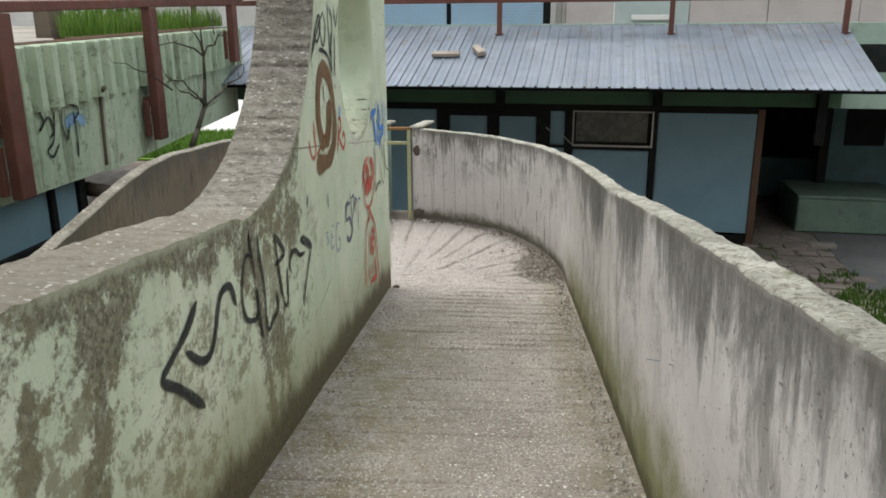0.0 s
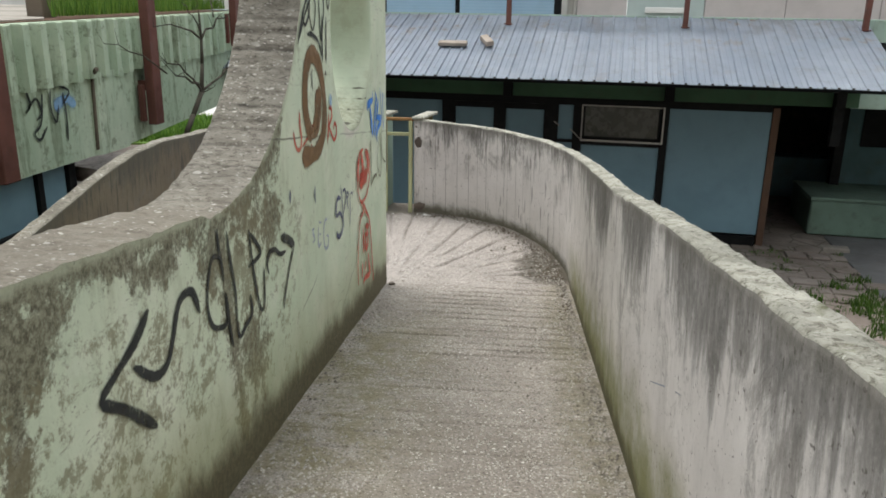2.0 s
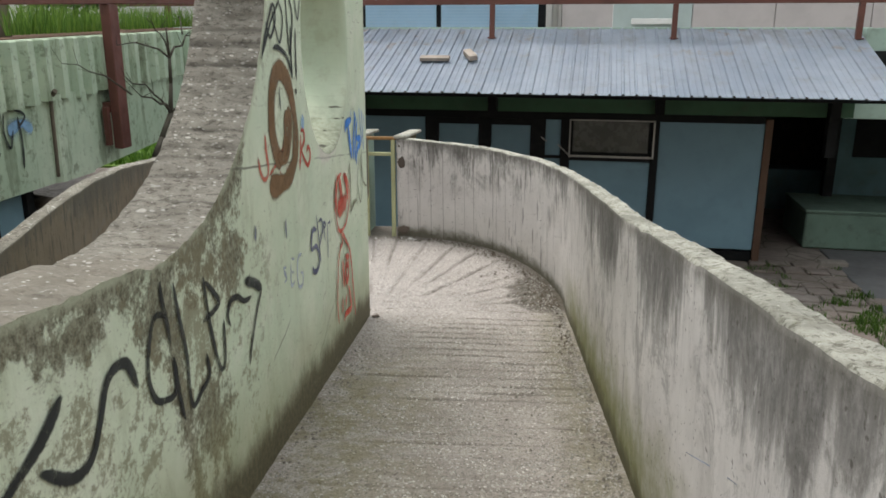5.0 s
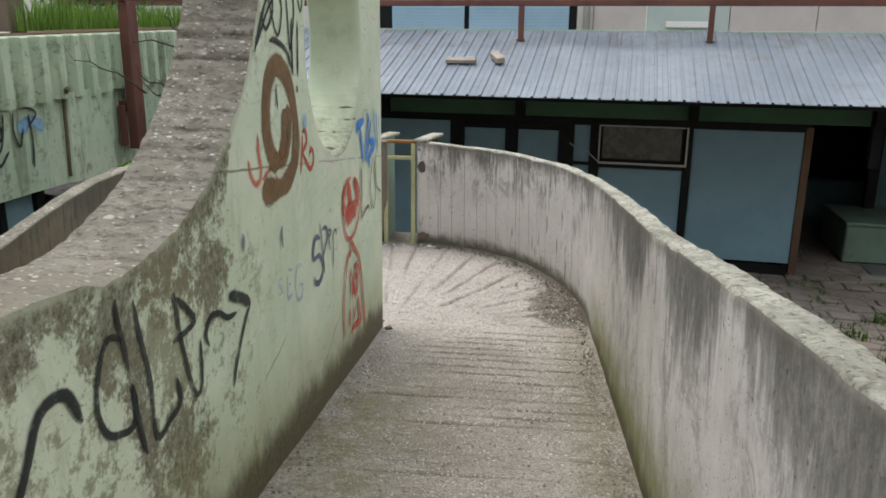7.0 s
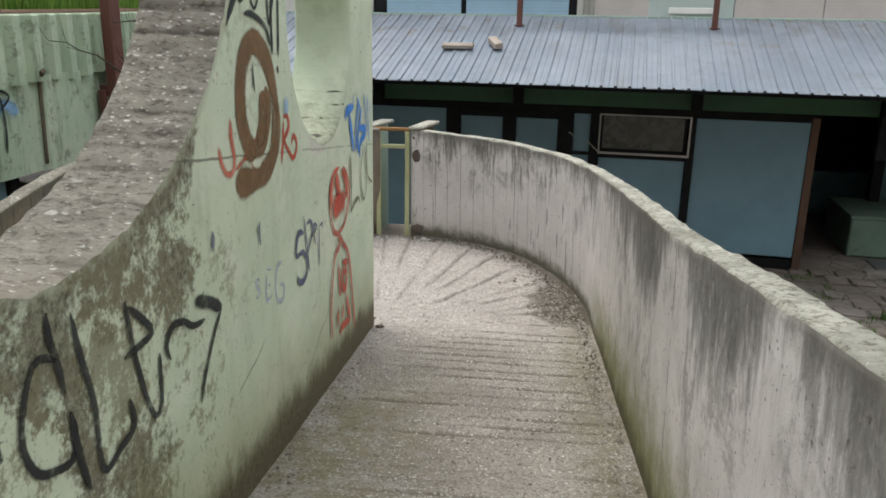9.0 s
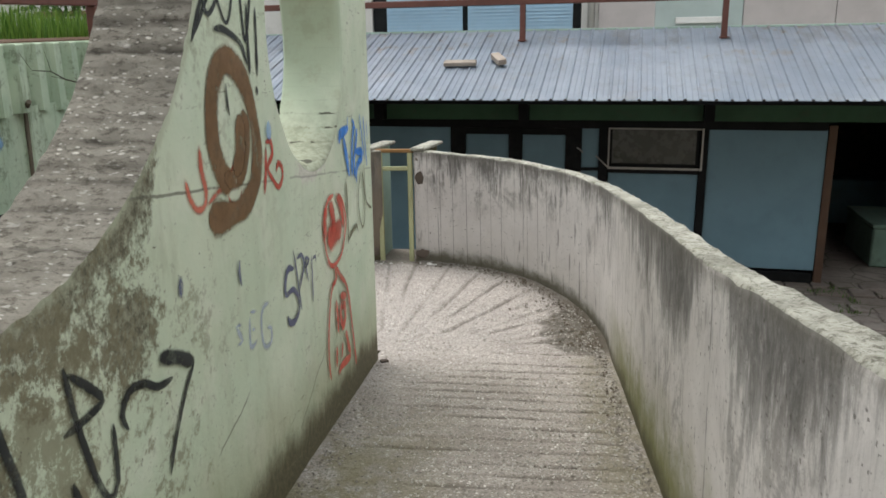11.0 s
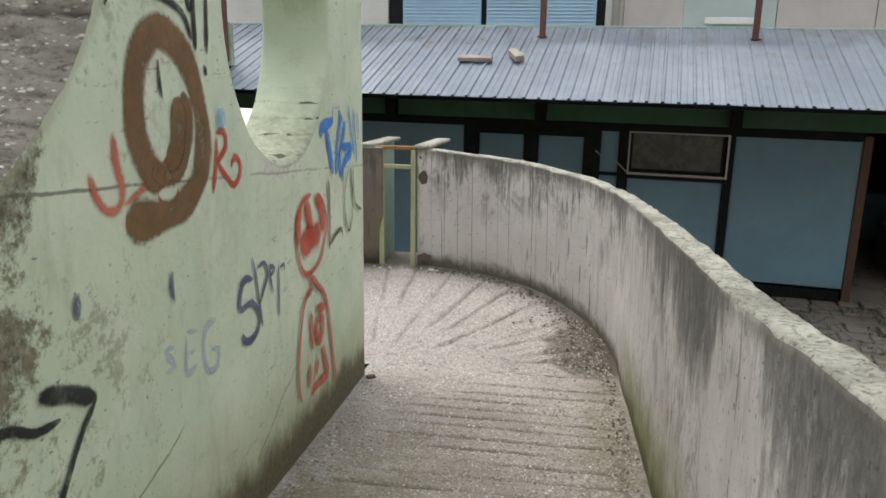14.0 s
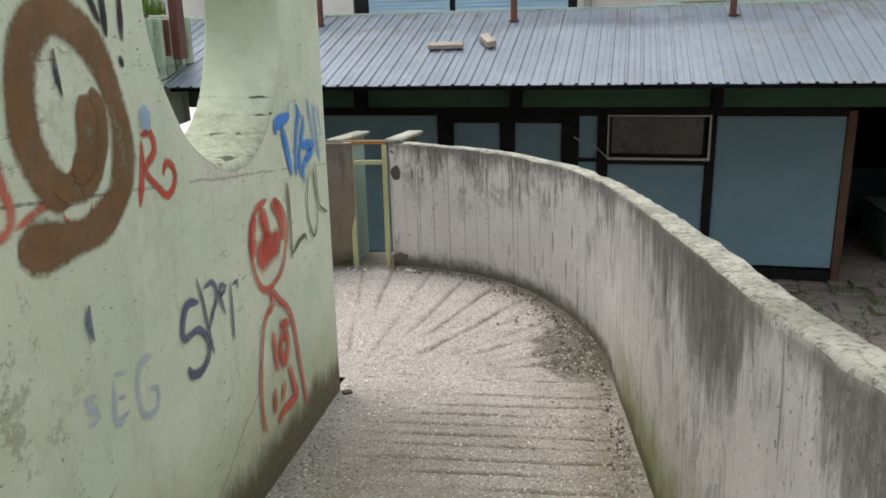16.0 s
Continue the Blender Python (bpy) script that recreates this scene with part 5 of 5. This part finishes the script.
# the brown spiral: one wide stroke that winds inwards
SPIRAL = [
    (0.094, [(3.71, 0.77), (3.84, 0.75), (3.99, 0.75), (4.1, 0.8), (4.15, 0.88), (4.15, 0.99), (4.11, 1.1), (4.04, 1.18), (3.94, 1.22), (3.86, 1.19), (3.81, 1.12), (3.79, 1.03), (3.8, 0.95), (3.85, 0.87), (3.92, 0.84)]),
    (0.062, [(3.85, 0.87), (3.93, 0.85), (4.0, 0.86), (4.06, 0.93), (4.07, 1.0), (4.04, 1.06)]),
    (0.105, [(4.01, 1.05), (4.01, 0.98), (3.99, 0.91), (3.93, 0.87)]),
]
graffiti("spiral", SPIRAL, P_BROWN, "wide brown sprayed spiral")
graffiti("tag", SCRIBBLE, P_BLACK, "thin black scribbled tag with drips")
graffiti("tag", BLACK, P_BLACK, "long black sprayed tag with an arrow", grow=0.95)
graffiti("tag", VIOLET, P_VIOLET, "dark violet sprayed letters and ticks")
graffiti("tag", BLUE, P_BLUE, "bright blue sprayed letters with drips")
patch("dab", 4.275, 0.97, 0.034, 0.04, P_PALEBLUE, "pale blue sprayed dab")
graffiti("tag", OLIVE, P_OLIVE, "thin olive sprayed letters")
HEAD = [
    (0.02, [(5.14, 0.58), (5.01, 0.56), (4.94, 0.47), (4.95, 0.36), (5.01, 0.27), (5.1, 0.24), (5.24, 0.26), (5.32, 0.33), (5.36, 0.41), (5.31, 0.51), (5.21, 0.57)]),
    (0.05, [(5.0, 0.56), (4.96, 0.48), (4.96, 0.4)]),
    (0.075, [(5.06, 0.56), (5.11, 0.47), (5.11, 0.39)]),
    (0.05, [(5.19, 0.56), (5.27, 0.5), (5.3, 0.42), (5.29, 0.38)]),
    (0.085, [(4.99, 0.39), (5.13, 0.39), (5.27, 0.39)]),
]
graffiti("red_oval", HEAD, P_RED, "red sprayed oval with pale gaps, open below", grow=1.4)
graffiti("outline", FIGURE, P_RED, "red sprayed plain outline under an oval", grow=1.5)


BANDTAG = [
    (0.022, [(6.28, 0.78), (6.32, 0.66), (6.25, 0.60), (6.40, 0.70), (6.46, 0.58), (6.38, 0.52)]),
    (0.022, [(6.50, 0.74), (6.44, 0.50), (6.33, 0.42), (6.40, 0.36), (6.52, 0.46)]),
    (0.022, [(6.62, 0.76), (6.60, 0.60), (6.66, 0.48), (6.72, 0.62)]),
    (0.024, [(6.80, 0.72), (6.82, 0.50), (6.80, 0.29)]),
    (0.018, [(6.72, 0.80), (6.90, 0.72), (6.78, 0.62)]),
]
graffiti("tag", [(0.14, [(6.65, 0.60), (6.85, 0.66), (7.0, 0.58)])], P_PALEBLUE, "faded pale blue sprayed cloud", XW, wing)
graffiti("tag", BANDTAG, P_BLACK, "black sprayed tag on the balcony band", XW + 0.004, wing, grow=1.2)


# ---- gate in the turn ----
gate = empty("gate", label="narrow yellow-green steel gate frame with a rusty bar", category="gate")
GY = 8.075
part("post", boxed((-1.275, GY - 0.02, -0.60), (-1.235, GY + 0.02, 0.40), 0.004), M_GATE, gate)
part("post", boxed((-1.015, GY - 0.02, -0.60), (-0.975, GY + 0.02, 0.40), 0.004), M_GATE, gate)
part("top_bar", boxed((-1.29, GY - 0.018, 0.40), (-0.96, GY + 0.018, 0.43), 0.004), M_RUST, gate, "rusty top bar")
part("cross_bar", boxed((-1.234, GY - 0.015, 0.245), (-1.016, GY + 0.015, 0.28), 0.004), M_GATE, gate)


def flank(name, x0, x1, bend, material):
    """Short side wall of the passage behind the gate, with a pale sloping cap."""
    bm = bmesh.new()
    vs = box(bm, (x0, GY + 0.022, -0.75), (x1, GY + 0.56, 0.415), 0.01)
    for v in vs:
        v.co.x += 0.4 * bend * (v.co.y - GY)
    ob = part(name, bm, material)
    bm = bmesh.new()
    vs = box(bm, (x0 - 0.012, GY - 0.045, 0.416), (x1 + 0.012, GY + 0.50, 0.446), 0.008)
    for v in vs:
        v.co.x += bend * (v.co.y - GY)
    part("cap", bm, M_CREST, ob, "pale concrete cap")
    return tagged(ob, "short concrete flank wall with a pale cap", "wall", kind="structure")


flank("wall_flank_near", -0.965, -0.865, 0.18, M_PARAPET)
flank("wall_flank_far", -1.41, -1.31, 0.2, M_MINT)
part("bridge", boxed((-1.5, GY - 0.05, -0.85), (-0.75, 8.62, -0.59), 0.01), M_FLOOR, tagged(empty("bridge_floor"), "grey concrete bridge behind the gate", "bridge", kind="structure"))


def broken_patch(place, size, seed):
    """A scab of broken concrete where a hinge was torn out."""
    bm = bmesh.new()
    bmesh.ops.create_icosphere(bm, subdivisions=2, radius=1.0)
    for v in bm.verts:
        k = 1 + 0.5 * noise.noise(v.co * 2.2 + Vector((seed, 0, 0)))
        k += 0.35 * noise.noise(v.co * 6 + Vector((0, seed, 0)))
        k += 0.3 * noise.noise(v.co * 13 + Vector((0, 0, seed)))
        v.co = Vector((v.co.x * size[0] * 0.85 * k, v.co.y * size[1] * 0.3, v.co.z * size[2] * 0.85 * k)) + Vector(place)
    return part("broken_patch", bm, M_BROKEN, gate, "broken out concrete beside the gate post")


broken_patch((-0.915, 8.045, 0.36), (0.045, 0.02, 0.05), 1)
broken_patch((-0.90, 8.045, 0.19), (0.05, 0.022, 0.075), 5)
broken_patch((-1.335, 8.045, 0.34), (0.05, 0.02, 0.05), 9)
broken_patch((-1.345, 8.045, 0.16), (0.045, 0.02, 0.08), 13)
broken_patch((-0.90, 8.04, -0.48), (0.06, 0.02, 0.05), 17)
broken_patch((-1.33, 8.04, -0.47), (0.06, 0.02, 0.05), 21)


# ---- sapling ----
def sapling():
    tree = empty("bare_sapling", (-3.28, 7.7, GROUND), label="leafless grey sapling growing beside the lower ramp", category="tree")
    inv = Matrix.Translation((3.28, -7.7, -GROUND))
    rng = random.Random(5)
    bm = bmesh.new()
    trunk = [(7.70, GROUND, 0.032), (7.80, -0.6, 0.028), (7.88, 0.24, 0.024), (8.07, 0.39, 0.022), (8.33, 0.61, 0.02), (8.40, 0.9, 0.015), (8.42, 1.15, 0.012), (8.40, 1.44, 0.006)]
    for a, b in zip(trunk, trunk[1:]):
        rod(bm, (-3.28, a[0], a[1]), (-3.28, b[0], b[1]), a[2] * 1.25, b[2] * 1.25, 7)
    bm.transform(inv)
    part("trunk", bm, M_BARK, tree, smooth=True)
    limbs = [((8.33, 0.61), (7.53, 0.85), 0.010), ((8.33, 0.62), (7.75, 0.98), 0.008), ((8.34, 0.62), (9.44, 0.90), 0.011), ((8.42, 1.15), (7.77, 1.30), 0.008), ((8.42, 1.15), (8.80, 1.38), 0.009),
             ((8.80, 1.38), (9.25, 1.55), 0.006), ((8.41, 1.2), (8.15, 1.5), 0.006), ((7.53, 0.85), (6.9, 1.15), 0.006), ((8.2, 0.5), (8.9, 0.62), 0.006), ((7.9, 0.2), (7.35, 0.05), 0.007), ((7.35, 0.05), (6.9, 0.16), 0.005), ((7.35, 0.05), (7.0, -0.08), 0.004)]
    for (y0, z0), (y1, z1), r in limbs:
        bm = bmesh.new()
        x0, x1 = -3.28, -3.28 + rng.uniform(-0.25, 0.25)
        p = Vector((x0, y0, z0))
        end = Vector((x1, y1, z1))
        n = 5
        for k in range(1, n + 1):
            q = Vector((x0, y0, z0)).lerp(end, k / n) + Vector((rng.uniform(-0.02, 0.02), rng.uniform(-0.03, 0.03), rng.uniform(-0.03, 0.03) + 0.05 * math.sin(k / n * 3.1)))
            rod(bm, p, q, 1.5 * r * (1 - 0.13 * (k - 1)), 1.5 * r * (1 - 0.13 * k), 5)
            if k > 1:
                t = q + Vector((rng.uniform(-0.08, 0.08), rng.uniform(-0.14, 0.14), rng.uniform(0.02, 0.16)))
                rod(bm, q, t, r * 0.4, r * 0.2, 4)
            p = q
        bm.transform(inv)
        part("limb", bm, M_BARK, tree, smooth=True)


sapling()


# ---- grass, weeds, shrubs: uncounted growth ----
def blades(name, spots, label, material, category="grass", bend=0.4):
    """Many bent blades; spots yields place, height and width."""
    verts, faces = [], []
    rng = random.Random(len(name) * 7 + len(spots))
    for p, h, w in spots:
        a = rng.uniform(0, math.tau)
        dx, dy = math.cos(a), math.sin(a)
        lean = rng.uniform(0.05, bend) * h
        b = rng.uniform(0, math.tau)
        lx, ly = math.cos(b) * lean, math.sin(b) * lean
        n = len(verts)
        x, y, z = p
        verts += [(x - dx * w, y - dy * w, z), (x + dx * w, y + dy * w, z), (x - dx * w * 0.7 + lx * 0.35, y - dy * w * 0.7 + ly * 0.35, z + h * 0.6), (x + dx * w * 0.7 + lx * 0.35, y + dy * w * 0.7 + ly * 0.35, z + h * 0.6), (x + lx, y + ly, z + h)]
        faces += [(n, n + 1, n + 3, n + 2), (n + 2, n + 3, n + 4)]
    me = bpy.data.meshes.new(name)
    me.from_pydata(verts, [], faces)
    me.materials.append(material)
    return tagged(new(name, me), label, category, kind="stuff")


rng = random.Random(11)
spots = []
for i in range(15000):
    y = rng.uniform(3.5, WING_END - 0.1)
    d = rng.random() ** 1.6 * 5.0
    x = XW - 0.10 - d
    if noise.noise(Vector((x * 1.1, y * 1.1, 0))) < -0.25 or x < -0.58 * y - 0.12 * noise.noise(Vector((y * 3, 1, 0))):
        continue
    spots.append(((x, y, W_TOP(y) + 0.03), rng.uniform(0.06, 0.30) * (1 + 0.7 * noise.noise(Vector((x, y, 4)))), rng.uniform(0.003, 0.007)))
blades("terrace_grass", spots, "long green grass on the planted terrace", M_GRASS)
spots = []
for i in range(12000):
    u, v = rng.uniform(2.3, 5.0), rng.uniform(7.8, 10.5)
    edge = 2.95 + 0.3 * noise.noise(Vector((v * 2, 0, 0))) + 0.10 * (v - 9.6)
    far = 9.75 + 0.3 * noise.noise(Vector((u * 2.5, 4, 0)))
    if v > far and not (u < 3.3 and noise.noise(Vector((u * 4, v * 4, 0))) > 0.1):
        continue
    if u < edge and noise.noise(Vector((u * 3, v * 3, 2))) < 0.2:
        continue
    p = BUILD @ Vector((u, v, GROUND + 0.005))
    spots.append((tuple(p), rng.uniform(0.03, 0.11), rng.uniform(0.004, 0.009)))
turf = part("yard_turf", boxed((3.0, 3.0, GROUND - 0.05), (9.0, 9.70, GROUND + 0.008), 0.0), M_YARDTURF)
tagged(turf, "mossy green turf at the edge of the yard", "lawn", kind="structure").matrix_world = BUILD
blades("yard_grass", spots, "short green grass at the edge of the yard", M_YARDGRASS)
spots = []
for i in range(3500):
    u, v = rng.uniform(1.2, 3.3), rng.uniform(9.0, 11.7)
    if noise.noise(Vector((u * 3.2, v * 3.2, 9))) < 0.22:
        continue
    spots.append((tuple(BUILD @ Vector((u, v, GROUND))), rng.uniform(0.02, 0.07), rng.uniform(0.004, 0.007)))
blades("paving_weeds", spots, "low weeds between broken paving", M_YARDGRASS, "weeds")
spots = []
for i in range(16000):
    y = rng.uniform(18.7, 24.2)
    x = rng.uniform(-16.0, -6.5)
    spots.append(((x, y, GROUND), rng.uniform(0.06, 0.2), rng.uniform(0.012, 0.03)))
part("turf", boxed((-22, 18.6, GROUND - 0.03), (-6.0, 24.3, GROUND + 0.03), 0.0), M_LAWN, tagged(empty("lawn"), "bright green lawn beyond the passage", "lawn", kind="structure"))
blades("far_grass", spots, "bright lawn beyond the passage under the building", M_GRASS)
part("far_pavement", boxed((-30, 24.305, GROUND - 0.04), (-5, 60.0, GROUND + 0.02), 0.0), M_PALE, tagged(empty("pavement_far"), "pale concrete pavement beyond the lawn", "pavement", kind="structure"))

# shrub seen past the fin's hole
shrub = empty("shrub", (-5.6, 11.0, 1.4), label="dark green shrub on the planted terrace", category="shrub")
bm = bmesh.new()
for i in range(6):
    a = i * 1.05
    rod(bm, (0, 0, 0), (0.5 * math.cos(a), 0.5 * math.sin(a), 0.9), 0.02, 0.006, 5)
part("stems", bm, M_BARK, shrub)
verts, faces = [], []
rng = random.Random(8)
for i in range(2600):
    d = Vector((rng.gauss(0, 1), rng.gauss(0, 1), rng.gauss(0, 1))).normalized() * rng.random() ** 0.4
    c = Vector((d.x * 0.85, d.y * 0.7, 0.75 + d.z * 0.7)) * (1 + 0.25 * noise.noise(d * 2.5))
    q = Euler((rng.uniform(0, 6), rng.uniform(0, 6), rng.uniform(0, 6))).to_matrix()
    n = len(verts)
    s = rng.uniform(0.025, 0.05)
    verts += [tuple(c + q @ Vector(k)) for k in ((-s, 0, 0), (0, -s * 0.45, 0), (s, 0, 0), (0, s * 0.45, s * 0.2))]
    faces.append((n, n + 1, n + 2, n + 3))
me = bpy.data.meshes.new("foliage")
me.from_pydata(verts, [], faces)
me.materials.append(M_LEAFGREEN)
fol = new("foliage", me)
fol.parent = shrub

# concrete pillar and pale fence on the terrace
pillar = tagged(part("terrace_pillar", boxed((-4.44, 7.24, 1.2), (-4.27, 7.46, 1.66), 0.012), M_DEBRIS), "stubby brown concrete pillar on the terrace edge", "pillar")
fence = empty("pale_fence", label="pale slatted fence across the planted terrace", category="fence")
for i in range(60):
    part("slat", boxed((-14.0, 4.0 + i * 0.2, 1.3), (-13.95, 4.15 + i * 0.2, 2.4), 0.0), M_PALE, fence)


# ---- loose grit, litter, paving ----
def scatter(name, places, sizes, material, label, category):
    verts, faces = [], []
    rng = random.Random(len(places))
    for p in places:
        s = rng.uniform(*sizes)
        n = len(verts)
        for d in ((1, 0, 0), (-1, 0, 0), (0, 1, 0), (0, -1, 0), (0, 0, 1), (0, 0, -0.4)):
            verts.append(tuple(Vector(p) + Vector(d) * s * rng.uniform(0.5, 1.1)))
        faces += [(n + a, n + b, n + c) for a, b, c in ((0, 2, 4), (2, 1, 4), (1, 3, 4), (3, 0, 4), (2, 0, 5), (1, 2, 5), (3, 1, 5), (0, 3, 5))]
    me = bpy.data.meshes.new(name)
    me.from_pydata(verts, [], faces)
    me.materials.append(material)
    return tagged(new(name, me), label, category, kind="stuff")


rng = random.Random(21)
places = []
for i in range(420):
    a = rng.random() ** 0.8 * math.pi * 0.55
    r = CR - 0.02 - abs(rng.gauss(0, 0.10))
    x, y = CX + r * math.cos(a), CY + r * math.sin(a)
    places.append((x, y, landing_z(x, y) + 0.006))
for i in range(620):
    y = rng.uniform(1.2, 6.3)
    x = RIGHT - 0.02 - abs(rng.gauss(0, 0.05))
    places.append((x, y, ramp_z(x, y) + 0.004))
for i in range(160):
    y = rng.uniform(1.2, 6.3)
    x = FINX + 0.02 + abs(rng.gauss(0, 0.08))
    places.append((x, y, ramp_z(x, y) + 0.004))
for i in range(500):
    x, y = rng.uniform(FINX + 0.05, RIGHT - 0.05), rng.uniform(1.2, 7.0)
    places.append((x, y, ramp_z(x, y) + 0.002))
scatter("grit", places, (0.003, 0.011), M_STONE, "loose grey grit and crumbs on the ramp", "grit")
pale, dark = [], []
while len(pale) < 6500:
    x, y = rng.uniform(FINX + 0.03, RIGHT - 0.03), 1.0 + 6.2 * rng.random() ** 1.15
    if noise.noise(Vector((x * 2.2, y * 2.2, 3))) > rng.uniform(-0.5, 0.35):
        pale.append((x, y, ramp_z(x, y) + 0.001))
for i in range(1500):
    x, y = rng.uniform(FINX + 0.03, RIGHT - 0.03), 1.0 + 5.4 * rng.random() ** 1.2
    dark.append((x, y, ramp_z(x, y)))
for i in range(260):
    y = rng.uniform(2.5, 6.6)
    x = RIGHT - 0.03 - abs(rng.gauss(0, 0.045))
    pale.append((x, y, ramp_z(x, y) + 0.002))
for i in range(170):
    a = rng.random() * 1.3
    r = CR - 0.04 - abs(rng.gauss(0, 0.09))
    x, y = CX + r * math.cos(a), CY + r * math.sin(a)
    pale.append((x, y, landing_z(x, y) + 0.003))
scatter("pebbles", pale, (0.0035, 0.0105), M_PEBBLE, "pale pebbles standing out of the worn concrete", "pebbles")
scatter("dark_pebbles", dark, (0.003, 0.009), M_STONE, "grey pebbles standing out of the worn concrete", "pebbles")
debris = []
for i in range(380):
    a = (rng.random() ** 1.4) * 1.5
    r = CR - 0.03 - abs(rng.gauss(0, 0.14 if a < 0.6 else 0.06))
    x, y = CX + r * math.cos(a), CY + r * math.sin(a)
    debris.append((x, y, landing_z(x, y) + 0.004))
for i in range(70):
    y = rng.uniform(5.2, 6.5)
    x = RIGHT - 0.03 - abs(rng.gauss(0, 0.05))
    debris.append((x, y, ramp_z(x, y) + 0.003))
scatter("debris", debris, (0.004, 0.014), M_DEBRIS, "dark leaf debris washed into the corner", "debris")
places = [(-0.80 + rng.gauss(0, 0.03), 7.93 + rng.gauss(0, 0.02), landing_z(-0.8, 7.93) + 0.01) for i in range(9)]
places += [(-1.0 + rng.uniform(-0.3, 0.3), 7.95 + rng.gauss(0, 0.03), landing_z(-1.0, 7.95) + 0.006) for i in range(8)]
scatter("litter", places, (0.008, 0.022), M_LITTER, "white crumbs of litter by the gate", "litter")
bm = boxed((-0.025, -0.02, 0), (0.025, 0.02, 0.014), 0.004)
chip = tagged(part("stone_chip", bm, M_BROKEN), "dark stone chip at the fin's foot", "stone")
chip.matrix_world = pose(-0.87, 6.03, ramp_z(0, 6.03) + 0.002, 0, 0, 30)

path = tagged(part("yard_path", boxed((3.28, 9.72, GROUND - 0.05), (9.0, VF + 0.9, GROUND + 0.012), 0.01), M_ASPHALT), "grey trodden path along the yard", "path", kind="structure")
path.matrix_world = BUILD
kerb = tagged(part("kerb_stone", boxed((3.05, 11.75, GROUND - 0.02), (3.42, 11.92, GROUND + 0.07), 0.015), M_STONE), "grey broken kerb stone on the paving", "kerb")
kerb.matrix_world = BUILD
pavement = empty("pavement_yard", label="broken brown paving slabs with gaps", category="pavement", kind="structure")
rng = random.Random(31)
v = 8.9
while v < 11.65:
    u = 0.9 + rng.uniform(0, 0.2)
    while u < 3.2:
        w, d = rng.uniform(0.24, 0.42), rng.uniform(0.24, 0.30)
        if rng.random() > 0.12:
            slab = part("paving_slab", boxed((-w / 2 + 0.012, -d / 2 + 0.012, -0.04), (w / 2 - 0.012, d / 2 - 0.012, 0.0), 0.012), M_GROUND, pavement)
            slab.matrix_world = BUILD @ pose(u + w / 2, v + d / 2, GROUND + rng.uniform(0.008, 0.03), rng.uniform(-2, 2), rng.uniform(-2, 2), rng.uniform(-4, 4))
        u += w
    v += 0.30

# marks on the outer wall
outer = bpy.data.objects["wall_parapet_outer"]
graffiti("tick", [(0.028, [(3.60, 0.37), (3.615, 0.45)])], P_VIOLET, "small violet sprayed tick", RIGHT - 0.0285, outer)
graffiti("scratch", [(0.006, [(2.05, 0.46), (2.35, 0.36), (2.75, 0.20)])], P_LILAC, "long pale scratch", RIGHT - 0.027, outer)
